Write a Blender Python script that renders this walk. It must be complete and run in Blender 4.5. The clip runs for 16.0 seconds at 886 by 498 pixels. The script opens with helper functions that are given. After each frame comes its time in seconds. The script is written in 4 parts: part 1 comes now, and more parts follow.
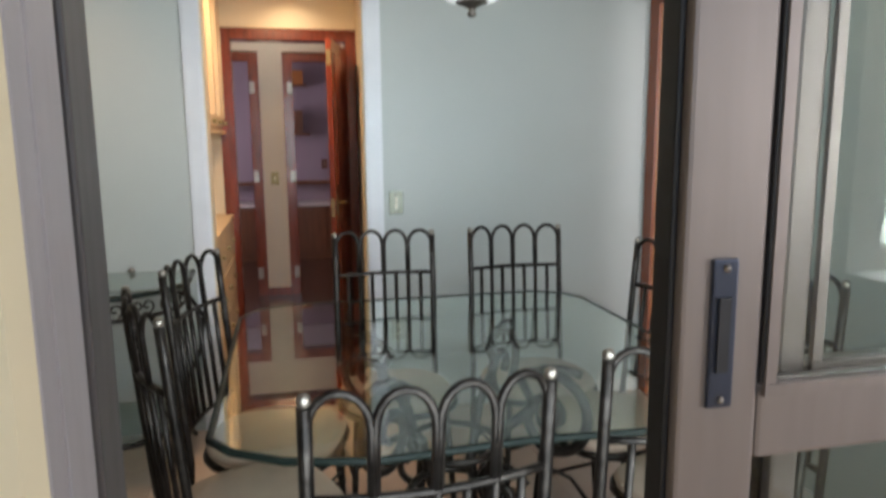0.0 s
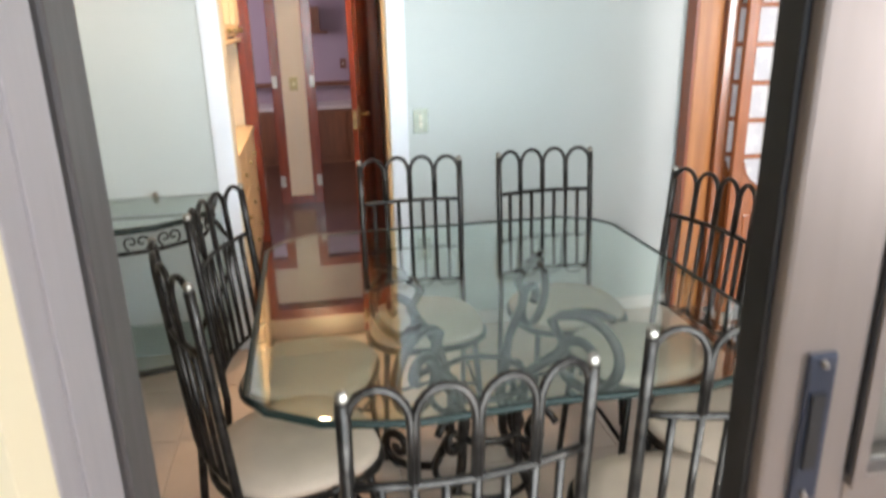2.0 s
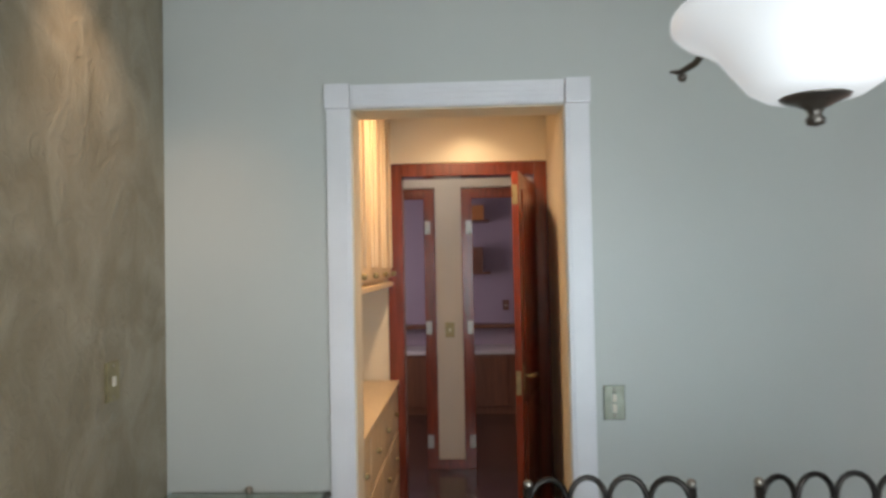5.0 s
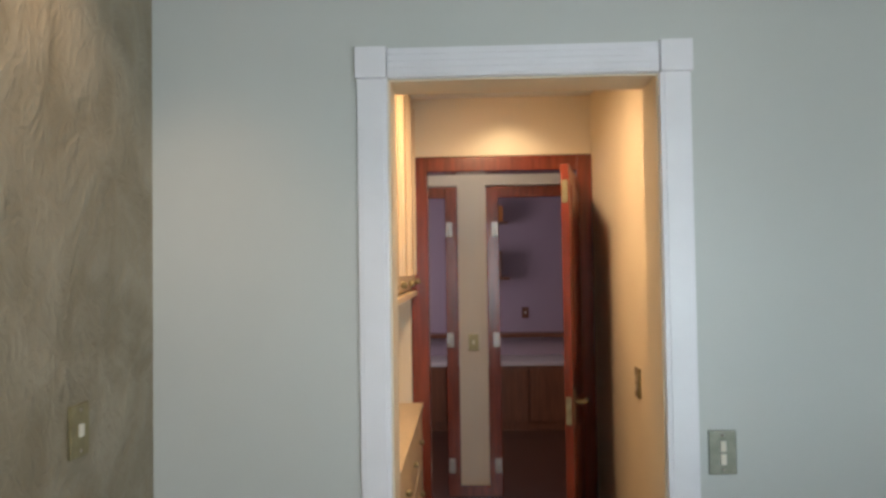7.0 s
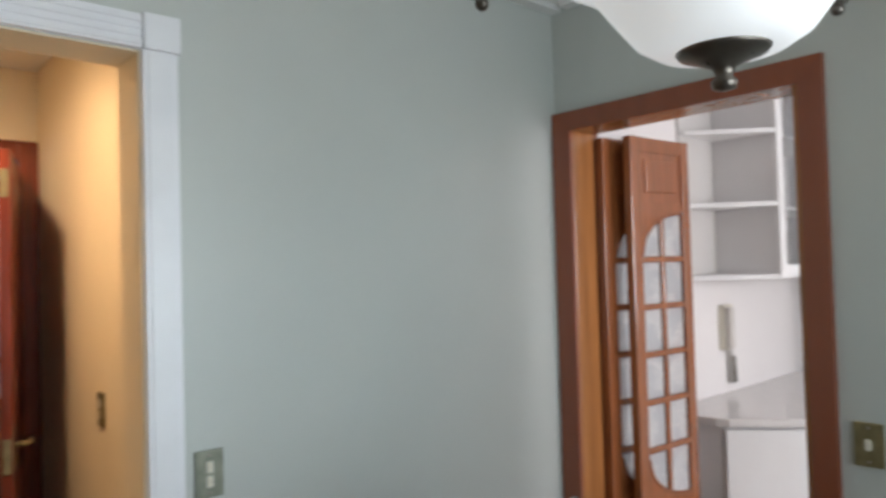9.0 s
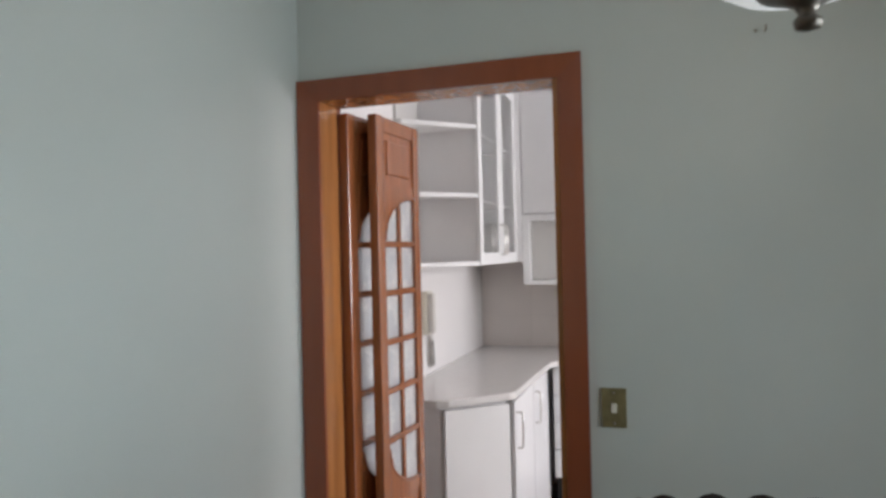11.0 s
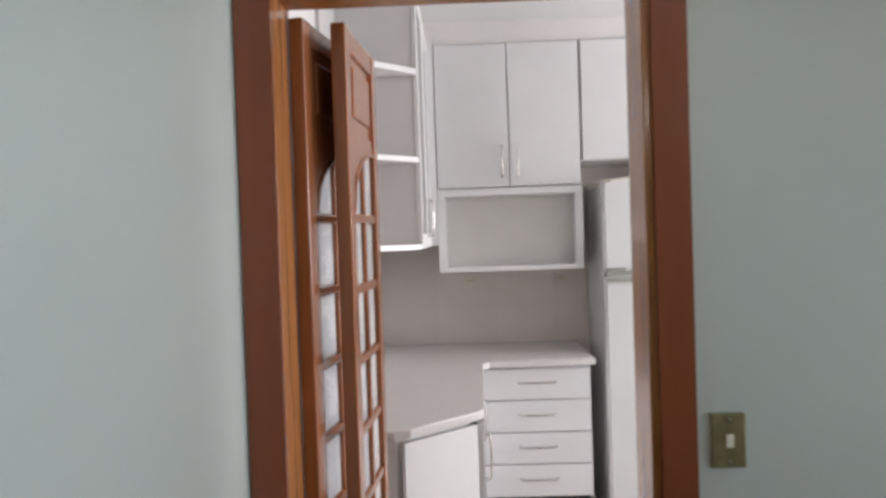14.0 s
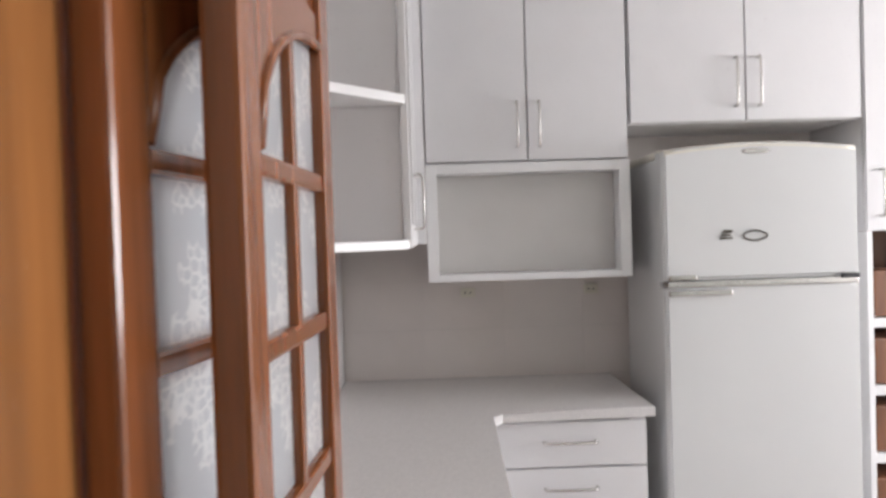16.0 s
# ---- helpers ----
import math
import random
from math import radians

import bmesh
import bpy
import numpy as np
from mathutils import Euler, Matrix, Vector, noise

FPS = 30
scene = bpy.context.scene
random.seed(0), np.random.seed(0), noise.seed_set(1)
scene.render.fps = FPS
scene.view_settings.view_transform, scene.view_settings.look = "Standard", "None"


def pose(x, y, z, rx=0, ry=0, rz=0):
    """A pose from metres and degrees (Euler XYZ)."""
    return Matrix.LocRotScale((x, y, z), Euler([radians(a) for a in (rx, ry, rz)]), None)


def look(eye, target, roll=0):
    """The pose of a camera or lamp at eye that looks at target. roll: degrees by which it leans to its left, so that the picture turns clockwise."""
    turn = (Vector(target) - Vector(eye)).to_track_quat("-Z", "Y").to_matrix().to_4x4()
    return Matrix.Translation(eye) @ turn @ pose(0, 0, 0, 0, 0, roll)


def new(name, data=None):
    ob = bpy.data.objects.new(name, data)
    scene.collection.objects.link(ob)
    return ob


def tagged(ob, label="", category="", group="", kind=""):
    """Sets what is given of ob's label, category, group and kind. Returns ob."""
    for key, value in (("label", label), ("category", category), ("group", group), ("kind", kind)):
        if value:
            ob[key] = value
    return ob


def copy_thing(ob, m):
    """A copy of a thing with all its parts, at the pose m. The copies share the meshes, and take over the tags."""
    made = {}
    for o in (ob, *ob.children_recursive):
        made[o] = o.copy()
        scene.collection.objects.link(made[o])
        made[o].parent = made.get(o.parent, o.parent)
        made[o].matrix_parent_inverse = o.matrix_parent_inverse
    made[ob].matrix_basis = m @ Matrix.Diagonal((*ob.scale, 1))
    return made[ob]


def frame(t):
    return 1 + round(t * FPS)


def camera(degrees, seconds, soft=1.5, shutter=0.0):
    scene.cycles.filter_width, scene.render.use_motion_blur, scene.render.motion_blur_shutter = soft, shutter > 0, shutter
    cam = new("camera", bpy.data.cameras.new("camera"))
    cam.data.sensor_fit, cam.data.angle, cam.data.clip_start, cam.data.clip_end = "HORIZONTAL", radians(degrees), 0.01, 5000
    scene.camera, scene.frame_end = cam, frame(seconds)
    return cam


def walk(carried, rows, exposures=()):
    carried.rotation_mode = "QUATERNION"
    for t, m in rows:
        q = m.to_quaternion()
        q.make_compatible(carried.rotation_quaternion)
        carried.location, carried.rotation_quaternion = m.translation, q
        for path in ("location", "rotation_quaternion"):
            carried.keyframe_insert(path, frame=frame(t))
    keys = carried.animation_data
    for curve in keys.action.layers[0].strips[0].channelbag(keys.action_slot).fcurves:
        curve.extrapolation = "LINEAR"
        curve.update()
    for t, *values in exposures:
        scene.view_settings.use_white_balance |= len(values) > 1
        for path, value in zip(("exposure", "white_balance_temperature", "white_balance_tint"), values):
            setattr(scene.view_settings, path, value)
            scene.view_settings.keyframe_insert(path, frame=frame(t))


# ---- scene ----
cam = camera(65.3, 16.0, soft=3.0, shutter=0.5)
PATH = [
    (0, look((-0.72, 0.064, 1.398), (-0.292, 1.992, 1.083), -0.5)),
    (0.5, look((-0.721, 0.07, 1.38), (-0.32, 1.966, 0.882), -0.6)),
    (1, look((-0.715, 0.073, 1.381), (-0.336, 1.94, 0.769), -0.7)),
    (1.5, look((-0.718, 0.088, 1.436), (-0.356, 1.939, 0.77), -0.8)),
    (2, look((-0.726, 0.158, 1.524), (-0.376, 2.027, 0.906), -1.3)),
    (2.5, look((-0.725, 0.255, 1.567), (-0.369, 2.185, 1.18), -1.3)),
    (3, look((-0.713, 0.375, 1.563), (-0.367, 2.337, 1.389), -1.0)),
    (3.5, look((-0.652, 0.536, 1.56), (-0.371, 2.515, 1.492), -1.0)),
    (4, look((-0.615, 0.705, 1.551), (-0.477, 2.702, 1.549), -1.2)),
    (4.5, look((-0.633, 0.886, 1.536), (-0.622, 2.886, 1.568), -1.1)),
    (5, look((-0.687, 1.095, 1.559), (-0.758, 3.093, 1.606), -1.1)),
    (7.5, look((-0.889, 1.63, 1.585), (-0.954, 3.628, 1.641), -0.7)),
    (8, look((-0.895, 1.665, 1.58), (-0.287, 3.57, 1.652), -1.4)),
    (8.5, look((-0.896, 1.71, 1.575), (0.098, 3.437, 1.634), -1.8)),
    (9, look((-0.888, 1.787, 1.574), (0.436, 3.289, 1.626), -1.6)),
    (9.5, look((-0.9, 1.872, 1.561), (0.616, 3.176, 1.607), -1.7)),
    (10, look((-0.95, 1.982, 1.556), (0.737, 3.034, 1.591), -1.4)),
    (12.5, look((-0.793, 2.709, 1.517), (1.202, 2.846, 1.49), -1.9)),
    (13, look((-0.655, 2.786, 1.523), (1.344, 2.832, 1.484), -1.9)),
    (13.5, look((-0.485, 2.88, 1.529), (1.514, 2.916, 1.487), -2.0)),
    (14, look((-0.317, 2.987, 1.527), (1.683, 3.034, 1.49), -1.9)),
    (14.5, look((-0.086, 3.016, 1.504), (1.913, 3.071, 1.472), -1.8)),
    (15, look((0.184, 3.037, 1.513), (2.183, 3.084, 1.476), -1.7)),
    (15.5, look((0.49, 3.088, 1.507), (2.49, 3.099, 1.471), -1.7)),
    (16, look((0.738, 3.087, 1.506), (2.737, 3.045, 1.469), -1.8)),
]
walk(cam, PATH, exposures=((0, 0.1), (0.5, 0.58), (1.0, 0.88), (2.0, 0.95), (2.5, 0.75), (3.0, 0.3), (3.5, 0.1), (4.5, -0.08), (7.5, -0.06), (9.0, 0.0), (10.0, 0.0), (12.5, 0.1), (14.0, 0.22), (15.0, 0.15), (16.0, 0.12)))

# ---- world and lights ----
world = bpy.data.worlds.new("world")
scene.world = world
world.use_nodes = True
wn = world.node_tree
sky = wn.nodes.new("ShaderNodeTexSky")
sky.sky_type, sky.sun_disc = "NISHITA", False
sky.sun_elevation, sky.sun_rotation = radians(62), radians(160)
wn.links.new(sky.outputs[0], wn.nodes["Background"].inputs[0])
wn.nodes["Background"].inputs[1].default_value = 0.15


def lamp(kind, name, m, power, color, **kw):
    data = bpy.data.lights.new(name, kind)
    data.energy, data.color = power, color
    if "size" in kw:
        data.shape, data.size, data.size_y = "RECTANGLE", kw["size"][0], kw["size"][1]
    if "spread" in kw:
        data.spread = radians(kw["spread"])
    if "radius" in kw:
        data.shadow_soft_size = kw["radius"]
    if "cone" in kw:
        data.spot_size, data.spot_blend = radians(kw["cone"]), kw.get("blend", 0.6)
    ob = new(name, data)
    ob.matrix_world = m
    return ob


sun = lamp("SUN", "sun", look((1, -3, 6), (0, 0, 0)), 2.2, (1.0, 0.95, 0.88))
sun.data.angle = radians(12)
lamp("AREA", "balcony_daylight", look((-0.2, 0.67, 1.3), (-0.3, 3, 1.25)), 18.5, (0.80, 0.92, 1.0), size=(1.5, 1.7), spread=115)
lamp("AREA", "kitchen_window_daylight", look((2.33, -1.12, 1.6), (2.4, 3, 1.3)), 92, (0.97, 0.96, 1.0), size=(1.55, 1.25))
# Added fill that lights the kitchen fronts from an assumed balcony-side opening.
lamp("AREA", "kitchen_front_fill", look((1.30, -0.3, 1.55), (3.4, 0.3, 1.35)), 10, (0.98, 0.96, 1.0), size=(1.25, 1.2))
# Unseen source added for the bedroom's faint lilac light; its wall has no window.
lamp("AREA", "bedroom_fill", look((-2.2, 7.4, 1.5), (0, 7.6, 1.2)), 15, (0.95, 0.80, 0.95), size=(0.9, 1.0))
lamp("POINT", "pendant_bulb", Matrix.Translation((-0.165, 2.14, 1.99)), 5, (1.0, 0.94, 0.86), radius=0.05)
lamp("SPOT", "plaster_downlight", look((-1.54, 2.80, 2.53), (-1.66, 3.22, 1.0)), 19, (1.0, 0.66, 0.42), radius=0.04, cone=84, blend=1.0)
# Extra wide spot added to fill the hall and reach the pillar beyond.
lamp("SPOT", "hall_wide_fill", look((-0.78, 4.2, 2.49), (-0.8, 4.6, 0.5)), 92, (1.0, 0.66, 0.38), radius=0.05, cone=165, blend=0.9)
lamp("SPOT", "hall_end_downlight", look((-0.66, 5.06, 2.49), (-0.66, 5.2, 0.5)), 11, (1.0, 0.74, 0.46), radius=0.04, cone=120, blend=0.7)
# Unseen point lamp added to brighten the corridor pillar and its door frames.
lamp("POINT", "corridor_fill", Matrix.Translation((-0.83, 5.75, 2.4)), 6.5, (1.0, 0.82, 0.64), radius=0.06)

# ---- materials ----


def mat(name, color, rough=0.5, metal=0.0, var=0.12, scale=6.0, bump=0.05, bscale=80.0, color2=None, stretch=None, coat=0.0, spec=0.5):
    m = bpy.data.materials.new(name)
    m.use_nodes = True
    nt = m.node_tree
    b = nt.nodes["Principled BSDF"]
    b.inputs["Metallic"].default_value = metal
    b.inputs["Coat Weight"].default_value = coat
    b.inputs["Coat Roughness"].default_value = 0.12
    b.inputs["Specular IOR Level"].default_value = spec
    tc = nt.nodes.new("ShaderNodeTexCoord")
    mp = nt.nodes.new("ShaderNodeMapping")
    mp.inputs["Scale"].default_value = stretch or (1, 1, 1)
    nt.links.new(tc.outputs["Object"], mp.inputs[0])
    n1 = nt.nodes.new("ShaderNodeTexNoise")
    n1.inputs["Scale"].default_value, n1.inputs["Detail"].default_value = scale, 6
    nt.links.new(mp.outputs[0], n1.inputs[0])
    ramp = nt.nodes.new("ShaderNodeValToRGB")
    c2 = color2 or tuple(c * (1 - var) for c in color)
    ramp.color_ramp.elements[0].position, ramp.color_ramp.elements[1].position = 0.35, 0.68
    ramp.color_ramp.elements[0].color, ramp.color_ramp.elements[1].color = (*c2, 1), (*color, 1)
    nt.links.new(n1.outputs[0], ramp.inputs[0])
    nt.links.new(ramp.outputs[0], b.inputs["Base Color"])
    n2 = nt.nodes.new("ShaderNodeTexNoise")
    n2.inputs["Scale"].default_value, n2.inputs["Detail"].default_value = bscale, 3
    nt.links.new(mp.outputs[0], n2.inputs[0])
    rr = nt.nodes.new("ShaderNodeMapRange")
    rr.inputs["To Min"].default_value, rr.inputs["To Max"].default_value = max(0.02, rough - 0.07), min(1, rough + 0.07)
    nt.links.new(n2.outputs[0], rr.inputs[0])
    nt.links.new(rr.outputs[0], b.inputs["Roughness"])
    if bump:
        bp = nt.nodes.new("ShaderNodeBump")
        bp.inputs["Strength"].default_value, bp.inputs["Distance"].default_value = bump, 0.004
        nt.links.new(n2.outputs[0], bp.inputs["Height"])
        nt.links.new(bp.outputs[0], b.inputs["Normal"])
    return m


def plaster_mat():
    m = mat("olive_trowelled_plaster", (0.31, 0.28, 0.19), 0.5, bump=0)
    nt = m.node_tree
    b = nt.nodes["Principled BSDF"]
    tc = nt.nodes.new("ShaderNodeTexCoord")
    mp = nt.nodes.new("ShaderNodeMapping")
    mp.inputs["Scale"].default_value = (1, 1.5, 1.0)
    mp.inputs["Rotation"].default_value = (0.7, 0, 0)
    nt.links.new(tc.outputs["Object"], mp.inputs[0])
    n = nt.nodes.new("ShaderNodeTexNoise")
    n.inputs["Scale"].default_value, n.inputs["Detail"].default_value, n.inputs["Distortion"].default_value = 3.2, 9, 1.6
    nt.links.new(mp.outputs[0], n.inputs[0])
    r = nt.nodes.new("ShaderNodeValToRGB")
    r.color_ramp.elements[0].position, r.color_ramp.elements[1].position = 0.36, 0.66
    r.color_ramp.elements[0].color, r.color_ramp.elements[1].color = (0.225, 0.195, 0.13, 1), (0.33, 0.295, 0.215, 1)
    nt.links.new(n.outputs[0], r.inputs[0])
    nt.links.new(r.outputs[0], b.inputs["Base Color"])
    n3 = nt.nodes.new("ShaderNodeTexNoise")
    n3.inputs["Scale"].default_value, n3.inputs["Detail"].default_value, n3.inputs["Distortion"].default_value = 13, 6, 2.5
    nt.links.new(mp.outputs[0], n3.inputs[0])
    ad = nt.nodes.new("ShaderNodeMath")
    ad.operation = "MULTIPLY_ADD"
    ad.inputs[1].default_value = 0.45
    nt.links.new(n3.outputs[0], ad.inputs[0])
    nt.links.new(n.outputs[0], ad.inputs[2])
    bp = nt.nodes.new("ShaderNodeBump")
    bp.inputs["Strength"].default_value, bp.inputs["Distance"].default_value = 0.8, 0.02
    nt.links.new(ad.outputs[0], bp.inputs["Height"])
    nt.links.new(bp.outputs[0], b.inputs["Normal"])
    return m


def glass_mat(name, color, rough=0.0):
    m = bpy.data.materials.new(name)
    m.use_nodes = True
    b = m.node_tree.nodes["Principled BSDF"]
    b.inputs["Base Color"].default_value = (*color, 1)
    b.inputs["Roughness"].default_value = rough
    b.inputs["Transmission Weight"].default_value = 1.0
    b.inputs["IOR"].default_value = 1.5
    return m


def lace_mat():
    """Thin white gauze behind the panes, with embroidered flower sprays."""
    m = bpy.data.materials.new("embroidered_gauze")
    m.use_nodes = True
    nt = m.node_tree
    b = nt.nodes["Principled BSDF"]
    b.inputs["Roughness"].default_value = 0.35
    tc = nt.nodes.new("ShaderNodeTexCoord")
    v = nt.nodes.new("ShaderNodeTexVoronoi")
    v.feature = "DISTANCE_TO_EDGE"
    v.inputs["Scale"].default_value = 72
    n = nt.nodes.new("ShaderNodeTexNoise")
    n.inputs["Scale"].default_value, n.inputs["Detail"].default_value = 9, 3
    for k in (v, n):
        nt.links.new(tc.outputs["Object"], k.inputs["Vector"])
    a = nt.nodes.new("ShaderNodeMath")
    a.operation = "LESS_THAN"
    a.inputs[1].default_value = 0.11
    nt.links.new(v.outputs["Distance"], a.inputs[0])
    c = nt.nodes.new("ShaderNodeMath")
    c.operation = "GREATER_THAN"
    c.inputs[1].default_value = 0.5
    nt.links.new(n.outputs[0], c.inputs[0])
    d = nt.nodes.new("ShaderNodeMath")
    d.operation = "MULTIPLY"
    nt.links.new(a.outputs[0], d.inputs[0])
    nt.links.new(c.outputs[0], d.inputs[1])
    mix = nt.nodes.new("ShaderNodeMix")
    mix.data_type = "RGBA"
    mix.inputs["A"].default_value, mix.inputs["B"].default_value = (0.74, 0.75, 0.76, 1), (0.93, 0.93, 0.92, 1)
    nt.links.new(d.outputs[0], mix.inputs["Factor"])
    nt.links.new(mix.outputs["Result"], b.inputs["Base Color"])
    tr = nt.nodes.new("ShaderNodeBsdfTranslucent")
    nt.links.new(mix.outputs["Result"], tr.inputs["Color"])
    ms = nt.nodes.new("ShaderNodeMixShader")
    ms.inputs[0].default_value = 0.65
    nt.links.new(b.outputs[0], ms.inputs[1])
    nt.links.new(tr.outputs[0], ms.inputs[2])
    nt.links.new(ms.outputs[0], nt.nodes["Material Output"].inputs["Surface"])
    return m


def glow_mat(name, color, strength):
    m = bpy.data.materials.new(name)
    m.use_nodes = True
    b = m.node_tree.nodes["Principled BSDF"]
    b.inputs["Base Color"].default_value = (0.9, 0.9, 0.9, 1)
    b.inputs["Roughness"].default_value = 0.25
    b.inputs["Emission Color"].default_value = (*color, 1)
    b.inputs["Emission Strength"].default_value = strength
    return m


MINT = mat("mint_wall_paint", (0.52, 0.55, 0.525), 0.42, var=0.05, scale=1.6, bump=0.08, bscale=120)
PLASTER = plaster_mat()
CREAM = mat("cream_wall_paint", (0.82, 0.73, 0.50), 0.6, var=0.08, scale=3)
HALL = mat("warm_cream_paint", (0.78, 0.70, 0.54), 0.55, var=0.06, scale=2)
WHITE = mat("white_ceiling_paint", (0.80, 0.80, 0.79), 0.7, var=0.04, scale=2)
TRIM = mat("white_gloss_trim", (0.78, 0.79, 0.82), 0.32, var=0.05, scale=8)
KWALL = mat("kitchen_white_paint", (0.82, 0.79, 0.78), 0.45, var=0.04, scale=2)
TILE = mat("pale_glazed_tile", (0.74, 0.68, 0.645), 0.22, var=0.05, scale=5, bump=0.02)
KGROUT = mat("pale_wall_grout", (0.715, 0.655, 0.622), 0.8, var=0.06, scale=30)
DARKALU = mat("dark_grey_aluminium", (0.13, 0.12, 0.117), 0.4, metal=0.3, var=0.2, scale=14, stretch=(6, 6, 0.5), bump=0.02)
HINGE = mat("pale_zinc", (0.52, 0.50, 0.48), 0.3, metal=0.6, var=0.1, scale=40)
GROUT = mat("tile_grout", (0.68, 0.62, 0.59), 0.85, var=0.1, scale=30)
FLOORT = mat("polished_beige_tile", (0.60, 0.47, 0.38), 0.18, var=0.14, scale=4, bump=0.01)
DARKWOOD = mat("dark_parquet", (0.075, 0.032, 0.022), 0.22, var=0.5, scale=5, stretch=(6, 1, 1), coat=0.3)
REDWOOD = mat("red_varnished_wood", (0.24, 0.042, 0.020), 0.25, var=0.45, scale=5, stretch=(9, 9, 0.7), bump=0.06, coat=0.35)
CASING = mat("brown_red_varnished_wood", (0.25, 0.066, 0.028), 0.24, var=0.12, scale=3, stretch=(5, 5, 0.5), bump=0.008, coat=0.3)
HONEY = mat("honey_varnished_wood", (0.44, 0.175, 0.055), 0.24, var=0.3, scale=4, stretch=(7, 7, 0.5), bump=0.012, coat=0.4)
DOORW = mat("orange_varnished_wood", (0.33, 0.105, 0.034), 0.22, var=0.3, scale=5, stretch=(10, 10, 0.6), bump=0.015, coat=0.45)
IRON = mat("bronzed_wrought_iron", (0.060, 0.052, 0.046), 0.32, metal=0.85, var=0.6, scale=26, bump=0.15, bscale=120)
SILVER = mat("worn_silver_tip", (0.40, 0.36, 0.31), 0.34, metal=0.9, var=0.3, scale=40)
SEAT = mat("beige_upholstery", (0.47, 0.36, 0.275), 0.75, var=0.12, scale=9, bump=0.25, bscale=300)
ALU = mat("bronze_grey_aluminium", (0.28, 0.235, 0.21), 0.38, metal=0.35, var=0.08, scale=12, stretch=(6, 6, 0.5), bump=0.02)
ALU_L = mat("pale_grey_aluminium", (0.43, 0.405, 0.41), 0.38, metal=0.2, var=0.08, scale=12, stretch=(6, 6, 0.5), bump=0.02)
BLACK = mat("black_rubber_seal", (0.022, 0.022, 0.024), 0.45, var=0.3, scale=30)
LATCH = mat("dark_blue_grey_latch", (0.06, 0.07, 0.10), 0.35, metal=0.5, var=0.2, scale=30)
BRASS = mat("aged_brass", (0.36, 0.31, 0.17), 0.38, metal=0.7, var=0.3, scale=30)
PLATE = mat("greenish_pewter_plate", (0.27, 0.28, 0.22), 0.35, metal=0.5, var=0.3, scale=40)
IVORY = mat("ivory_plastic", (0.70, 0.66, 0.56), 0.35, var=0.05, scale=20, bump=0)
LAM = mat("white_laminate", (0.78, 0.765, 0.77), 0.3, var=0.03, scale=6, bump=0.015)
LAM_E = mat("white_laminate_edge", (0.84, 0.83, 0.83), 0.3, var=0.03, scale=6, bump=0.01)
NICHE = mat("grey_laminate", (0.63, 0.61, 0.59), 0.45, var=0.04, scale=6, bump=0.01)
TOP = mat("speckled_white_counter", (0.74, 0.715, 0.70), 0.2, var=0.10, scale=140, bump=0.01)
FRIDGE = mat("white_enamel", (0.71, 0.71, 0.705), 0.2, var=0.03, scale=3, bump=0.03, bscale=160, coat=0.3)
FRIDGE_Y = mat("yellowed_enamel_cap", (0.76, 0.72, 0.62), 0.3, var=0.06, scale=6)
CHROME = mat("brushed_steel", (0.62, 0.60, 0.57), 0.25, metal=1.0, var=0.12, scale=40, bump=0.02)
KFLOOR = mat("pale_kitchen_tile", (0.52, 0.47, 0.43), 0.3, var=0.12, scale=5)
CABW = mat("cream_lacquered_wood", (0.72, 0.58, 0.39), 0.4, var=0.15, scale=5, stretch=(8, 8, 0.7))
BROWN = mat("brown_veneer", (0.21, 0.085, 0.04), 0.4, var=0.3, scale=5, stretch=(8, 8, 0.8))
ORANGE = mat("orange_cardboard", (0.62, 0.25, 0.07), 0.6)
LILAC = mat("lilac_wall_paint", (0.44, 0.36, 0.41), 0.6, var=0.06, scale=2)
GREYW = mat("grey_white_paint", (0.62, 0.59, 0.55), 0.6, var=0.06, scale=2)
GLASS = glass_mat("clear_green_glass", (0.80, 0.92, 0.87))
PANE = glass_mat("clear_window_glass", (0.97, 0.98, 0.98))
TINT = glass_mat("grey_green_tinted_glass", (0.84, 0.90, 0.87))
EDGE = mat("green_glass_edge", (0.014, 0.024, 0.020), 0.4, var=0.2, scale=20, bump=0, spec=0.25)
LACE = lace_mat()
BOWL = glow_mat("lit_opal_glass", (0.94, 0.97, 1.0), 0.40)
STEEL_D = mat("dark_pewter", (0.16, 0.14, 0.12), 0.3, metal=0.85, var=0.3, scale=30)
STEM = mat("satin_nickel", (0.62, 0.57, 0.46), 0.3, metal=0.8, var=0.1, scale=30)

# ---- mesh tools ----


def box(bm, x0, y0, z0, x1, y1, z1, bev=0.0):
    r = bmesh.ops.create_cube(bm, size=1.0)
    vs = r["verts"]
    bmesh.ops.scale(bm, vec=(abs(x1 - x0), abs(y1 - y0), abs(z1 - z0)), verts=vs)
    bmesh.ops.translate(bm, vec=((x0 + x1) / 2, (y0 + y1) / 2, (z0 + z1) / 2), verts=vs)
    if bev:
        es = list({e for v in vs for e in v.link_edges})
        bmesh.ops.bevel(bm, geom=es, offset=bev, segments=2, affect="EDGES", profile=0.6)


